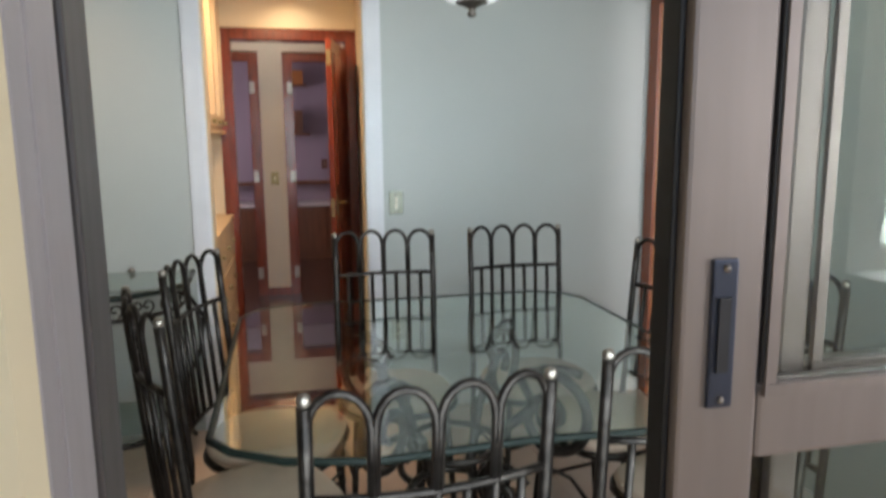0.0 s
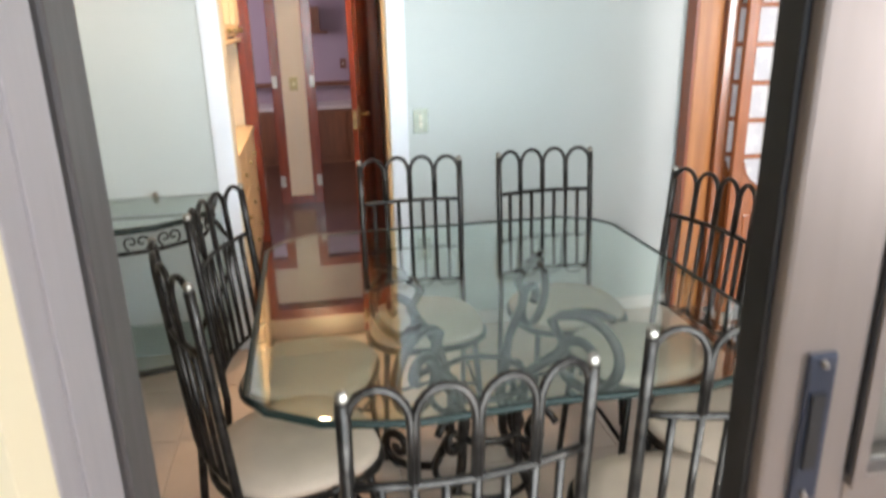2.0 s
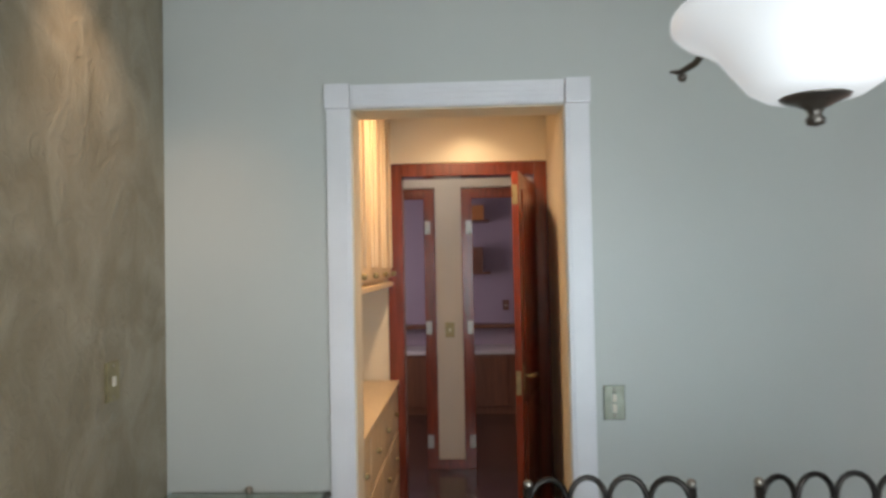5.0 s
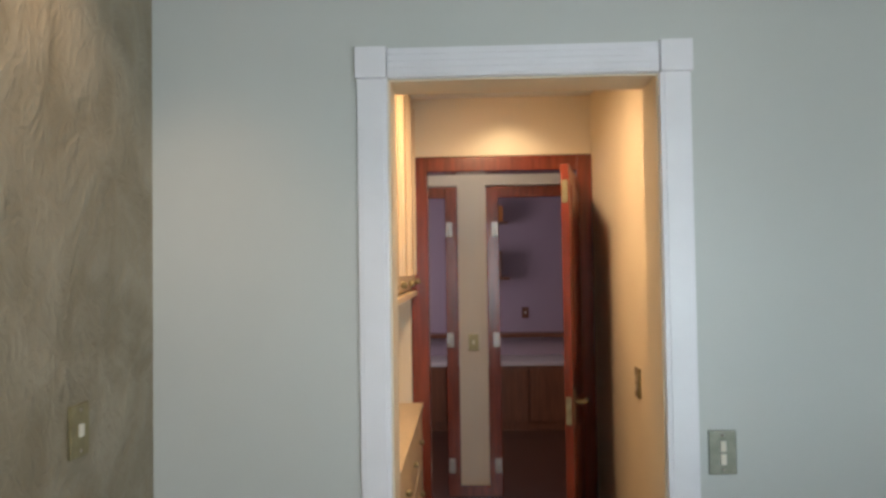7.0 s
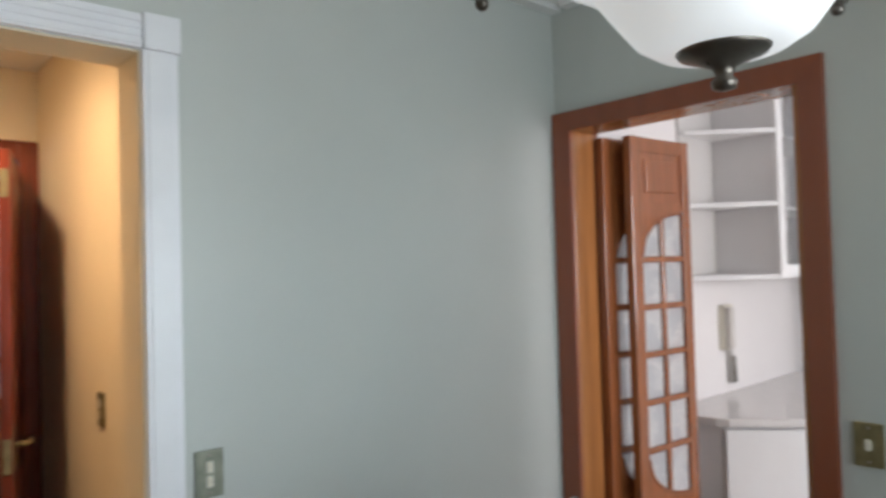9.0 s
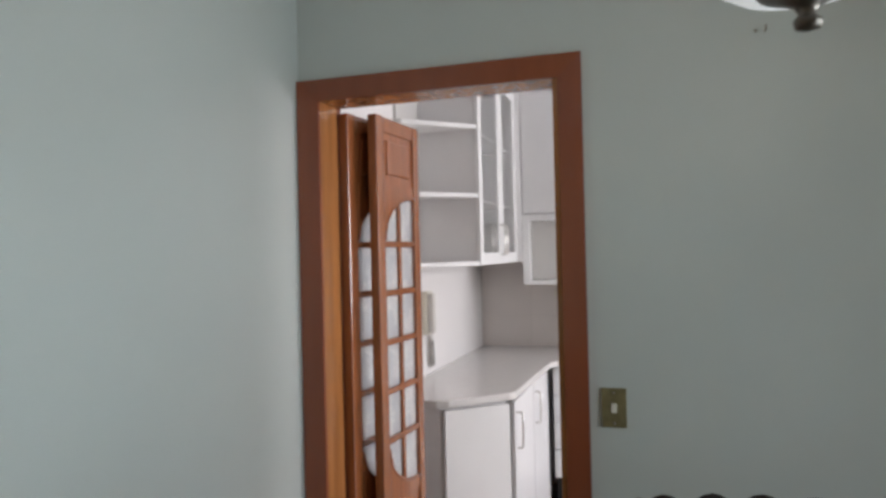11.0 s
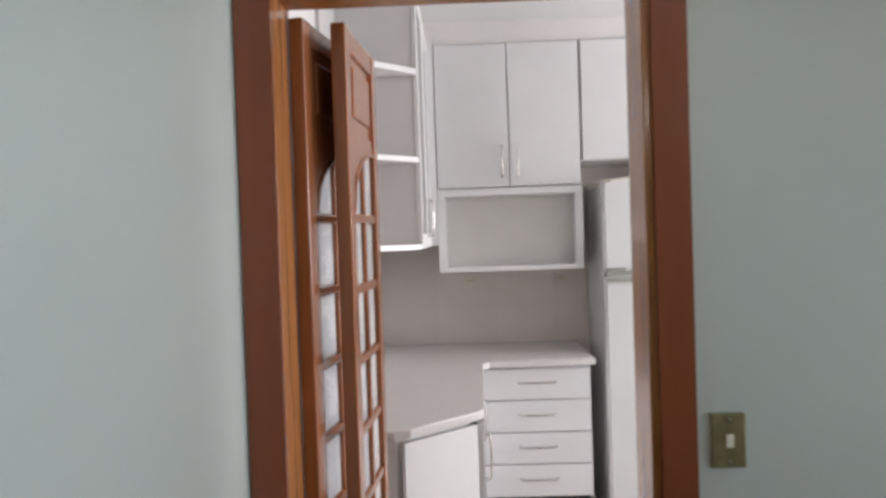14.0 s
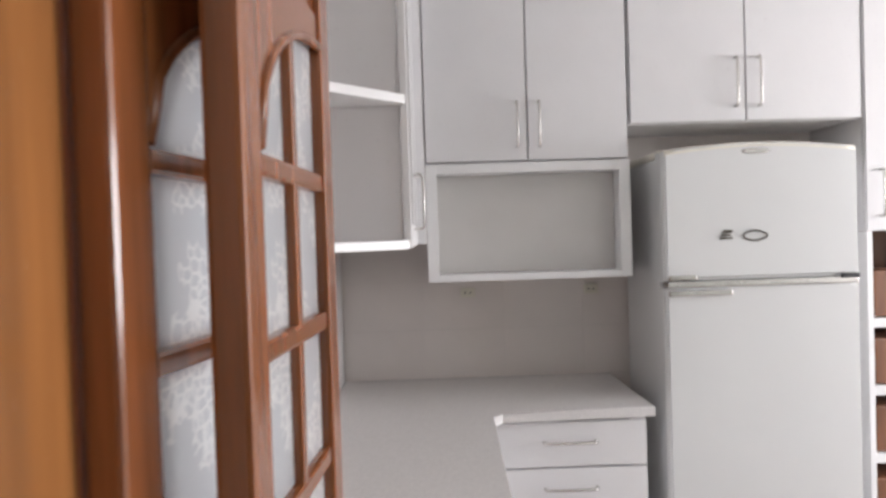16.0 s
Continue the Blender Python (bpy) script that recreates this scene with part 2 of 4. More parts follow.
def tube(bm, pts, r, n=8, flat=1.0):
    """A round bar along the points; r is a radius or one for each point."""
    pts = [Vector(p) for p in pts]
    rs = r if isinstance(r, (list, tuple)) else [r] * len(pts)
    rings, up = [], None
    for i, p in enumerate(pts):
        d = (pts[min(i + 1, len(pts) - 1)] - pts[max(i - 1, 0)]).normalized()
        if up is None:
            up = d.orthogonal().normalized()
        side = (up - d * up.dot(d)).normalized()
        up = side
        other = d.cross(side)
        rings.append([bm.verts.new(p + (side * math.cos(a) + other * math.sin(a) * flat) * rs[i]) for a in [2 * math.pi * k / n for k in range(n)]])
    for a, b in zip(rings, rings[1:]):
        for k in range(n):
            bm.faces.new((a[k], a[(k + 1) % n], b[(k + 1) % n], b[k])).smooth = True
    bm.faces.new(rings[0][::-1])
    bm.faces.new(rings[-1])


def lathe(bm, prof, cx=0.0, cy=0.0, n=32, wave=None):
    rings = []
    for r, z in prof:
        ring = []
        for k in range(n):
            a = 2 * math.pi * k / n
            q = r * (1 + (wave(a, r) if wave else 0))
            ring.append(bm.verts.new((cx + q * math.cos(a), cy + q * math.sin(a), z)))
        rings.append(ring)
    for a, b in zip(rings, rings[1:]):
        for k in range(n):
            bm.faces.new((a[k], a[(k + 1) % n], b[(k + 1) % n], b[k])).smooth = True
    bm.faces.new(rings[0][::-1])
    bm.faces.new(rings[-1])


def slab(bm, poly, z0, z1, bev=0.0):
    lo = [bm.verts.new((x, y, z0)) for x, y in poly]
    hi = [bm.verts.new((x, y, z1)) for x, y in poly]
    fs = [bm.faces.new(lo[::-1]), bm.faces.new(hi)]
    k = len(poly)
    for i in range(k):
        fs.append(bm.faces.new((lo[i], lo[(i + 1) % k], hi[(i + 1) % k], hi[i])))
    if bev:
        es = list(set(fs[0].edges) | set(fs[1].edges))
        bmesh.ops.bevel(bm, geom=es, offset=bev, segments=2, affect="EDGES", profile=0.6)


def ball(bm, c, r, n=10):
    q = bmesh.ops.create_uvsphere(bm, u_segments=n, v_segments=max(6, n // 2), radius=r)
    bmesh.ops.translate(bm, vec=c, verts=q["verts"])
    for v in q["verts"]:
        for f in v.link_faces:
            f.smooth = True


def mesh(name, fn, material, parent=None, label=""):
    bm = bmesh.new()
    fn(bm)
    bmesh.ops.recalc_face_normals(bm, faces=bm.faces)
    me = bpy.data.meshes.new(name)
    bm.to_mesh(me)
    bm.free()
    me.materials.append(material)
    ob = new(name, me)
    if parent:
        ob.parent = parent
    if label:
        ob["label"] = label
    return ob


def boxes(name, lst, material, parent=None, bev=0.0, label=""):
    def fn(bm):
        for b in lst:
            box(bm, *b, bev=bev)
    return mesh(name, fn, material, parent, label)


def structure(name, lst, material, label, bev=0.0, category=""):
    return tagged(boxes(name, lst, material, bev=bev), label, category or name.split("_")[0], kind="structure")


def thing(name, m, label, category, group=""):
    ob = new(name)
    ob.matrix_world = m
    ob.empty_display_size = 0.1
    return tagged(ob, label, category, group)


def spiral(cx, cz, r0, turns, start, n=26, y=0.0, sign=1):
    out = []
    for i in range(n):
        a = start + sign * turns * 2 * math.pi * i / (n - 1)
        r = r0 * (1 - 0.85 * i / (n - 1))
        out.append((cx + r * math.cos(a), y, cz + r * math.sin(a)))
    return out


# ---- structure ----
XL, XR, YB, YF = -1.733, 1.158, 3.45, 0.55
H = 2.56
structure("wall_back", [(-1.88, YB, 0, -1.079, YB + 0.15, H), (-1.079, YB, 2.10, -0.35, YB + 0.15, H), (-0.35, YB, 0, 1.29, YB + 0.15, H)], MINT, "pale mint painted dining room wall with a doorway")
structure("wall_left", [(-1.88, 0.49, 0, XL, YB, H)], PLASTER, "olive trowelled decorative plaster wall")
structure("wall_right", [(XR, 0.49, 0, 1.29, 2.545, H), (XR, 2.545, 2.09, 1.29, 3.40, H), (XR, 3.40, 0, 1.29, YB, H)], MINT, "pale mint painted wall with the kitchen doorway")
structure("wall_front", [(XL, 0.49, 0, -0.93, 0.61, H), (-0.93, 0.49, 2.25, 1.08, 0.61, H), (1.08, 0.49, 0, XR, 0.61, H)], CREAM, "cream painted outer wall beside the sliding door")
structure("ceiling_dining", [(-1.88, 0.49, H, 1.29, YB + 0.15, H + 0.1)], WHITE, "white painted flat dining room ceiling")
structure("floor_dining", [(-1.88, 0.49, -0.1, 1.29, YB, -0.012)], GROUT, "polished beige tiled dining floor")
structure("crown_trim", [(XL, YB - 0.05, 2.515, XR, YB, 2.535), (XL, YB - 0.075, 2.535, XR, YB, H), (XL, 0.61, 2.515, XL + 0.03, YB - 0.075, H), (XR - 0.05, 0.61, 2.515, XR, YB - 0.075, H)], WHITE, "white stepped plaster crown moulding", bev=0.004, category="moulding")
structure("baseboard", [(-0.262, YB - 0.015, 0, XR, YB, 0.07), (XR - 0.015, 0.61, 0, XR, 2.50, 0.07)], TILE, "pale glazed tile skirting", bev=0.003)

# hall
structure("floor_hall", [(-1.9, YB, -0.1, 0.9, 9.0, 0.0)], DARKWOOD, "dark glossy hardwood hall floor")
structure("wall_hall_left", [(-1.6, 3.6, 0, -1.45, 5.30, 2.5)], HALL, "warm cream painted hall wall")
structure("wall_hall_right", [(-0.2, 3.6, 0, -0.05, 5.30, 2.5)], HALL, "warm cream painted hall wall")
structure("wall_hall_end", [(-1.6, 5.30, 0, -1.175, 5.42, 2.5), (-1.175, 5.30, 2.185, -0.195, 5.42, 2.5), (-0.195, 5.30, 0, 0.0, 5.42, 2.5)], HALL, "warm cream painted wall over the red door frame")
structure("ceiling_hall", [(-1.6, 3.6, 2.5, 0.0, 5.42, 2.6)], WHITE, "white painted hall ceiling")
structure("wall_corridor", [(-1.95, 6.44, 0, -1.75, 6.56, 2.5), (-0.935, 6.44, 0, -0.735, 6.56, 2.5), (-1.75, 6.44, 2.16, -0.935, 6.56, 2.5), (-0.735, 6.44, 2.16, 0.08, 6.56, 2.5), (0.08, 6.44, 0, 0.9, 6.56, 2.5)], GREYW, "off-white corridor wall with two doorways")
structure("wall_corridor_sides", [(-1.95, 5.42, 0, -1.85, 6.44, 2.5), (0.8, 5.42, 0, 0.9, 6.44, 2.5), (0.0, 5.30, 0, 0.9, 5.42, 2.5), (-1.95, 5.30, 0, -1.6, 5.42, 2.5)], GREYW, "off-white corridor side walls", category="wall")
structure("ceiling_corridor", [(-2.5, 5.42, 2.5, 0.9, 9.1, 2.6)], WHITE, "white painted corridor ceiling")
structure("wall_bedroom", [(-2.5, 8.9, 0, 0.9, 9.0, 2.5), (0.8, 6.56, 0, 0.9, 8.9, 2.5), (-2.5, 6.56, 0, -2.4, 8.9, 2.5), (-2.4, 6.44, 0, -1.95, 6.56, 2.5)], LILAC, "lilac painted bedroom wall")
structure("floor_bedroom", [(-2.5, 6.0, -0.1, -1.9, 9.0, 0.0)], DARKWOOD, "dark hardwood bedroom floor")

# kitchen
KX, KY = 3.60, 3.45
structure("wall_kitchen_back", [(KX, -1.3, 0, KX + 0.15, KY + 0.15, 2.62)], KGROUT, "pale tiled kitchen wall behind the counter")
structure("wall_kitchen_left", [(1.29, KY, 0, KX, KY + 0.15, 2.62)], KWALL, "white painted kitchen wall with an intercom")
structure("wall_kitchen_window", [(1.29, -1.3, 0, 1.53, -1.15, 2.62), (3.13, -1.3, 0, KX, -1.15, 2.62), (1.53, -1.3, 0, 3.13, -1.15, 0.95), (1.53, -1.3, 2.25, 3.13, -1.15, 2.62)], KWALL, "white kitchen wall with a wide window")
# The opening here is added out of view, only for kitchen_front_fill.
structure("wall_kitchen_dining", [(1.14, -1.3, 0, 1.29, -0.95, 2.62), (1.14, 0.35, 0, 1.29, 0.49, 2.62), (1.14, -0.95, 0, 1.29, 0.35, 0.93), (1.14, -0.95, 2.17, 1.29, 0.35, 2.62)], KWALL, "white kitchen wall with an added unseen opening to the balcony", category="wall")
structure("ceiling_kitchen", [(1.14, -1.3, 2.62, KX + 0.15, KY + 0.15, 2.72)], WHITE, "white painted kitchen ceiling")
structure("soffit_trim", [(3.26, 0.4, 2.512, KX, 3.45, 2.62), (2.03, 3.20, 2.512, 3.26, 3.45, 2.62)], KWALL, "white boxed soffit over the wall cabinets", category="soffit")
structure("floor_kitchen", [(1.29, -1.3, -0.1, KX, KY, 0.0)], KFLOOR, "pale stone-coloured kitchen floor")
structure("threshold", [(1.14, 2.545, -0.1, 1.29, 3.40, 0.002)], DARKWOOD, "dark kitchen doorway threshold")

# balcony
structure("balcony_floor", [(-2.2, -1.3, -0.1, 1.14, 0.49, 0.0)], FLOORT, "beige tiled balcony floor")
structure("balcony_parapet", [(-2.2, -1.4, -0.1, 1.14, -1.3, 0.95), (-2.2, -1.3, 0, -2.1, 0.44, 2.6)], CREAM, "cream painted balcony parapet", category="parapet")
structure("balcony_ceiling", [(-2.2, -0.85, 2.62, 1.14, 0.49, 2.72)], WHITE, "white painted balcony ceiling")
structure("wall_front_outside", [(-2.1, 0.44, 0, -0.862, 0.4775, 2.6), (1.08, 0.44, 0, 1.138, 0.4585, 2.6), (-0.862, 0.44, 2.25, 1.08, 0.4585, 2.6)], CREAM, "cream painted outside wall of the balcony", category="wall")
structure("ground", [(-400, -400, -9.2, 400, 400, -9.0)], GREYW, "pale ground far below the balcony")


# white door casing of the hall doorway
def hall_casing():
    p = thing("door_casing", pose(0, 0, 0), "white painted fluted casing around the hall doorway", "door frame")
    p["kind"] = "structure"
    y = YB

    def upright(bm, x0):
        box(bm, x0, y - 0.018, 0, x0 + 0.083, y + 0.001, 2.10, 0.003)
        box(bm, x0 + 0.012, y - 0.0215, 0.0, x0 + 0.071, y - 0.017, 2.099, 0.002)
    mesh("casing_upright", lambda bm: upright(bm, -1.162), TRIM, p)
    mesh("casing_upright", lambda bm: upright(bm, -0.35), TRIM, p)

    def head(bm):
        box(bm, -1.079, y - 0.018, 2.102, -0.35, y + 0.001, 2.182, 0.003)
        for k in range(4):
            box(bm, -1.078, y - 0.023, 2.108 + k * 0.018, -0.351, y - 0.017, 2.119 + k * 0.018, 0.002)
    mesh("casing_head", head, TRIM, p)
    boxes("corner_block", [(-1.167, y - 0.026, 2.10, -1.081, y + 0.001, 2.186), (-0.348, y - 0.026, 2.10, -0.262, y + 0.001, 2.186)], TRIM, p, bev=0.003)
    boxes("reveal", [(-1.083, y + 0.002, 0, -1.075, y + 0.151, 2.10), (-0.354, y + 0.002, 0, -0.346, y + 0.151, 2.10), (-1.075, y + 0.002, 2.096, -0.354, y + 0.151, 2.104)], HALL, p)


hall_casing()


# kitchen doorway: moulded casing and deep jamb
def kitchen_casing():
    p = thing("kitchen_door_frame", pose(0, 0, 0), "varnished red-brown wooden door frame with a honey jamb", "door frame")
    p["kind"] = "structure"
    x = XR

    def prof(bm, side):
        """Mitred casing pieces, thick at the outer edge."""
        def piece(a, b, c, d):
            f = [bm.verts.new(v) for v in ((x - 0.022, *a), (x - 0.022, *b), (x - 0.014, *c), (x - 0.014, *d))]
            g = [bm.verts.new(v) for v in ((x + 0.001, *a), (x + 0.001, *b), (x + 0.001, *c), (x + 0.001, *d))]
            bm.faces.new(f)
            bm.faces.new(g[::-1])
            for i in range(4):
                bm.faces.new((f[i], f[(i + 1) % 4], g[(i + 1) % 4], g[i]))
        o0, o1, i0, i1, zt, zi = 2.50, 3.447, 2.572, 3.372, 2.132, 2.062
        if side == 0:
            piece((o0, 0), (o0, zt), (i0, zi), (i0, 0))
        elif side == 1:
            piece((o1, 0), (o1, zt), (i1, zi), (i1, 0))
        else:
            piece((o0, zt), (o1, zt), (i1, zi), (i0, zi))
    for k in range(3):
        mesh("casing", lambda bm, k=k: prof(bm, k), CASING, p)
    boxes("jamb", [(x + 0.002, 3.372, 0, 1.2915, 3.40, 2.09), (x + 0.002, 2.545, 0, 1.2915, 2.590, 2.09), (x + 0.002, 2.590, 2.062, 1.2915, 3.372, 2.09)], HONEY, p, bev=0.003, label="honey varnished jamb")
    boxes("hinge_stile", [(1.2918, 3.371, 0, 1.318, 3.3995, 2.09)], CASING, p, bev=0.002)
    boxes("back_casing", [(1.292, 3.4005, 0, 1.306, 3.446, 2.14), (1.291, 2.47, 0, 1.306, 2.544, 2.14), (1.291, 2.544, 2.091, 1.306, 3.40, 2.14)], CASING, p, bev=0.003)


kitchen_casing()


# folding glazed door
def arch_z(u):
    return 1.595 + 0.165 * math.sqrt(max(0.0, 1 - (1 - u) ** 2))


def low_z(u):
    return 0.83 - 0.165 * math.sqrt(max(0.0, 1 - (1 - u) ** 2))


def door_leaf(parent, name, x0, y0, x1, y1, flip):
    w = math.hypot(x1 - x0, y1 - y0)
    a = math.atan2(y1 - y0, x1 - x0)
    leaf = mesh(name, lambda bm: [box(bm, 0, -0.018, 0.012, 0.058, 0.018, 2.048, 0.006), box(bm, w - 0.052, -0.018, 0.012, w, 0.018, 2.048, 0.006)], DOORW, parent)
    leaf.matrix_local = pose(x0, y0, 0, 0, 0, math.degrees(a))
    lo, hi = 0.058, w - 0.052
    rails = [1.58 - 0.18 * k for k in range(5)]
    mid = (lo + hi) / 2

    def curved(bm, fn, edge, up):
        k = 14
        for s in (0,):
            pts = [(lo + (hi - lo) * i / k, fn(i / k)) for i in range(k + 1)]
            for (xa, za), (xb, zb) in zip(pts, pts[1:]):
                v = [bm.verts.new(c) for c in ((xa, -0.014, za), (xb, -0.014, zb), (xb, -0.014, edge), (xa, -0.014, edge), (xa, 0.014, za), (xb, 0.014, zb), (xb, 0.014, edge), (xa, 0.014, edge))]
                for q in ((0, 1, 2, 3), (7, 6, 5, 4), (0, 4, 5, 1), (3, 2, 6, 7)):
                    bm.faces.new([v[j] for j in q])
            tube(bm, [(xx, -0.013, zz) for xx, zz in pts], 0.007, 6)
            tube(bm, [(xx, 0.013, zz) for xx, zz in pts], 0.007, 6)
    mesh("top_panel", lambda bm: (curved(bm, arch_z, 1.80, 1), box(bm, lo, -0.016, 1.99, hi, 0.016, 2.046, 0.004), box(bm, lo, -0.009, 1.80, hi, 0.009, 1.99),
                                  box(bm, lo + 0.03, -0.016, 1.835, hi - 0.03, 0.016, 1.965, 0.008)), DOORW, leaf)
    mesh("bottom_panel", lambda bm: (curved(bm, low_z, 0.62, -1), box(bm, lo, -0.009, 0.14, hi, 0.009, 0.62), box(bm, lo + 0.03, -0.016, 0.18, hi - 0.03, 0.016, 0.56, 0.008),
                                     box(bm, lo, -0.016, 0.014, hi, 0.016, 0.14, 0.004)), DOORW, leaf)
    for z in rails:
        boxes("glazing_bar", [(lo - 0.002, -0.015, z - 0.012, hi + 0.002, 0.015, z + 0.012)], DOORW, leaf, bev=0.005)
    boxes("glazing_bar", [(mid - 0.011, -0.0145, low_z(0.5), mid + 0.011, 0.0145, arch_z(0.5))], DOORW, leaf, bev=0.005)
    zs = [1.775] + rails + [0.655]
    for i in range(6):
        for c0, c1 in ((lo, mid), (mid, hi)):
            boxes("pane", [(c0 + 0.001, -0.003, zs[i + 1], c1 - 0.001, 0.003, zs[i])], LACE, leaf, label="white embroidered gauze behind glass")
    return leaf


fold = thing("folding_door", pose(0, 0, 0), "varnished orange-brown folding door with small arched panes, folded open", "door")
door_leaf(fold, "door_leaf", 1.293, 3.352, 1.68, 3.283, 0)
door_leaf(fold, "door_leaf", 1.34, 3.262, 1.71, 3.235, 1)
for z in (0.25, 1.05, 1.8):
    mesh("hinge", lambda bm: tube(bm, [(1.702, 3.262, z), (1.702, 3.262, z + 0.07)], 0.008), BRASS, fold)


# sliding aluminium door to the balcony
def sliding_door():
    p = thing("sliding_door", pose(0, 0, 0), "grey-brown aluminium sliding glass door, partly open", "door")
    p["kind"] = "structure"
    boxes("outer_frame", [(1.055, 0.46, 0, 1.08, 0.62, 2.25), (-0.861, 0.479, 2.215, 1.055, 0.62, 2.25), (-0.861, 0.479, -0.005, 1.055, 0.62, 0.012)], ALU_L, p, bev=0.003)
    boxes("jamb", [(-0.93, 0.478, 0, -0.861, 0.507, 2.25), (-0.93, 0.511, 0, -0.861, 0.565, 2.25)], ALU_L, p, bev=0.002, label="pale grey aluminium jamb")
    boxes("jamb_core", [(-0.929, 0.5075, 0, -0.866, 0.5105, 2.249), (-0.929, 0.5655, 0, -0.874, 0.5815, 2.249)], BLACK, p)
    boxes("fixed_stile", [(-0.929, 0.582, 0.013, -0.861, 0.642, 2.214)], DARKALU, p, bev=0.003, label="dark grey aluminium stile")
    mesh("latch_keeper", lambda bm: [box(bm, -0.873, 0.569, 1.10, -0.866, 0.578, 1.20, 0.002), ball(bm, (-0.865, 0.5735, 1.105), 0.004, 8)], SILVER, p, label="worn metal latch keeper")
    for k, (x0, x1, y) in enumerate(((-0.433, 0.34, 0.55), (-0.312, 1.055, 0.592))):
        sw = 0.076 if k == 0 else 0.032
        leaf = boxes("sliding_leaf", [(x0 + 0.004, y - 0.02, 0.015, x0 + sw, y + 0.02, 2.21), (x1 - 0.06, y - 0.02, 0.015, x1, y + 0.02, 2.21), (x0 + sw + 0.002, y - 0.018, 2.14, x1 - 0.06, y + 0.018, 2.21),
                                      (x0 + sw + 0.002, y - 0.018, 0.015, x1 - 0.06, y + 0.018, 0.10), (x0 + sw + 0.002, y - 0.018, 1.135, x1 - 0.06, y + 0.018, 1.195)], ALU, p, bev=0.004)
        boxes("edge_seal", [(x0 - 0.002, y - 0.011, 0.015, x0 + 0.0035, y + 0.015, 2.21), (x0 + sw + 0.0005, y - 0.0225, 1.2, x0 + sw + 0.0035, y - 0.004, 2.139)][:2 - k], BLACK, leaf, bev=0.002, label="black edge seal")
        boxes("glass_pane", [(x0 + sw + 0.004, y - 0.003, 1.196, x1 - 0.061, y + 0.003, 2.139)], TINT, leaf)
        boxes("glass_pane", [(x0 + sw + 0.001, y - 0.003, 0.101, x1 - 0.061, y + 0.003, 1.134)], TINT, leaf)
        boxes("glazing_bead", [(x0 + sw + 0.004, y - 0.024, 1.2005, x0 + sw + 0.014, y - 0.0185, 2.145), (x0 + sw + 0.004, y - 0.024, 1.19, x1 - 0.06, y - 0.0185, 1.2)], ALU, leaf)
        if k == 0:
            boxes("recessed_pull", [(x0 + 0.028, y - 0.024, 1.185, x0 + 0.05, y - 0.019, 1.305)], LATCH, leaf, bev=0.002, label="dark recessed pull with latch")
            boxes("pull_slot", [(x0 + 0.033, y - 0.0265, 1.215, x0 + 0.043, y - 0.0242, 1.275)], BLACK, leaf)
            for z in (1.192, 1.298):
                mesh("screw", lambda bm: ball(bm, (x0 + 0.039, y - 0.0245, z), 0.003, 8), SILVER, leaf)


sliding_door()
for o in bpy.data.objects:
    if o.name.startswith(("glass_pane", "pane")):
        o.visible_shadow = False


# red door frame and its open leaf
def red_frame():
    p = thing("red_door_frame", pose(0, 0, 0), "red varnished wooden door frame at the hall's end", "door frame")
    p["kind"] = "structure"
    boxes("casing", [(-1.172, 5.282, 0, -1.08, 5.30, 2.18), (-0.28, 5.282, 0, -0.2, 5.30, 2.18), (-1.08, 5.282, 2.10, -0.28, 5.30, 2.18)], REDWOOD, p, bev=0.005)
    boxes("jamb", [(-1.175, 5.30, 0, -1.08, 5.425, 2.182), (-0.28, 5.30, 0, -0.198, 5.425, 2.182), (-1.08, 5.30, 2.10, -0.28, 5.425, 2.182)], REDWOOD, p, bev=0.003)
    d = thing("red_door", pose(-0.285, 5.275, 0, 0, 0, 180 + 77), "dark red varnished panelled door standing open", "door")
    boxes("leaf", [(0, -0.018, 0.01, 0.70, 0.018, 2.03)], REDWOOD, d, bev=0.004)
    boxes("panel", [(0.1, -0.024, 1.1, 0.6, 0.024, 1.95), (0.1, -0.024, 0.15, 0.6, 0.024, 0.85)], REDWOOD, d, bev=0.01)
    boxes("lock_plate", [(0.699, -0.012, 0.90, 0.703, 0.012, 1.02), (0.699, -0.013, 1.86, 0.703, 0.013, 1.96)], BRASS, d, label="brass lock plate")
    mesh("lever_handle", lambda bm: [tube(bm, [(0.645, 0.018, 0.99), (0.645, 0.06, 0.99), (0.62, 0.066, 0.99), (0.54, 0.066, 0.985)], 0.009), box(bm, 0.628, 0.0182, 0.90, 0.662, 0.023, 1.05, 0.002)], BRASS, d)


red_frame()


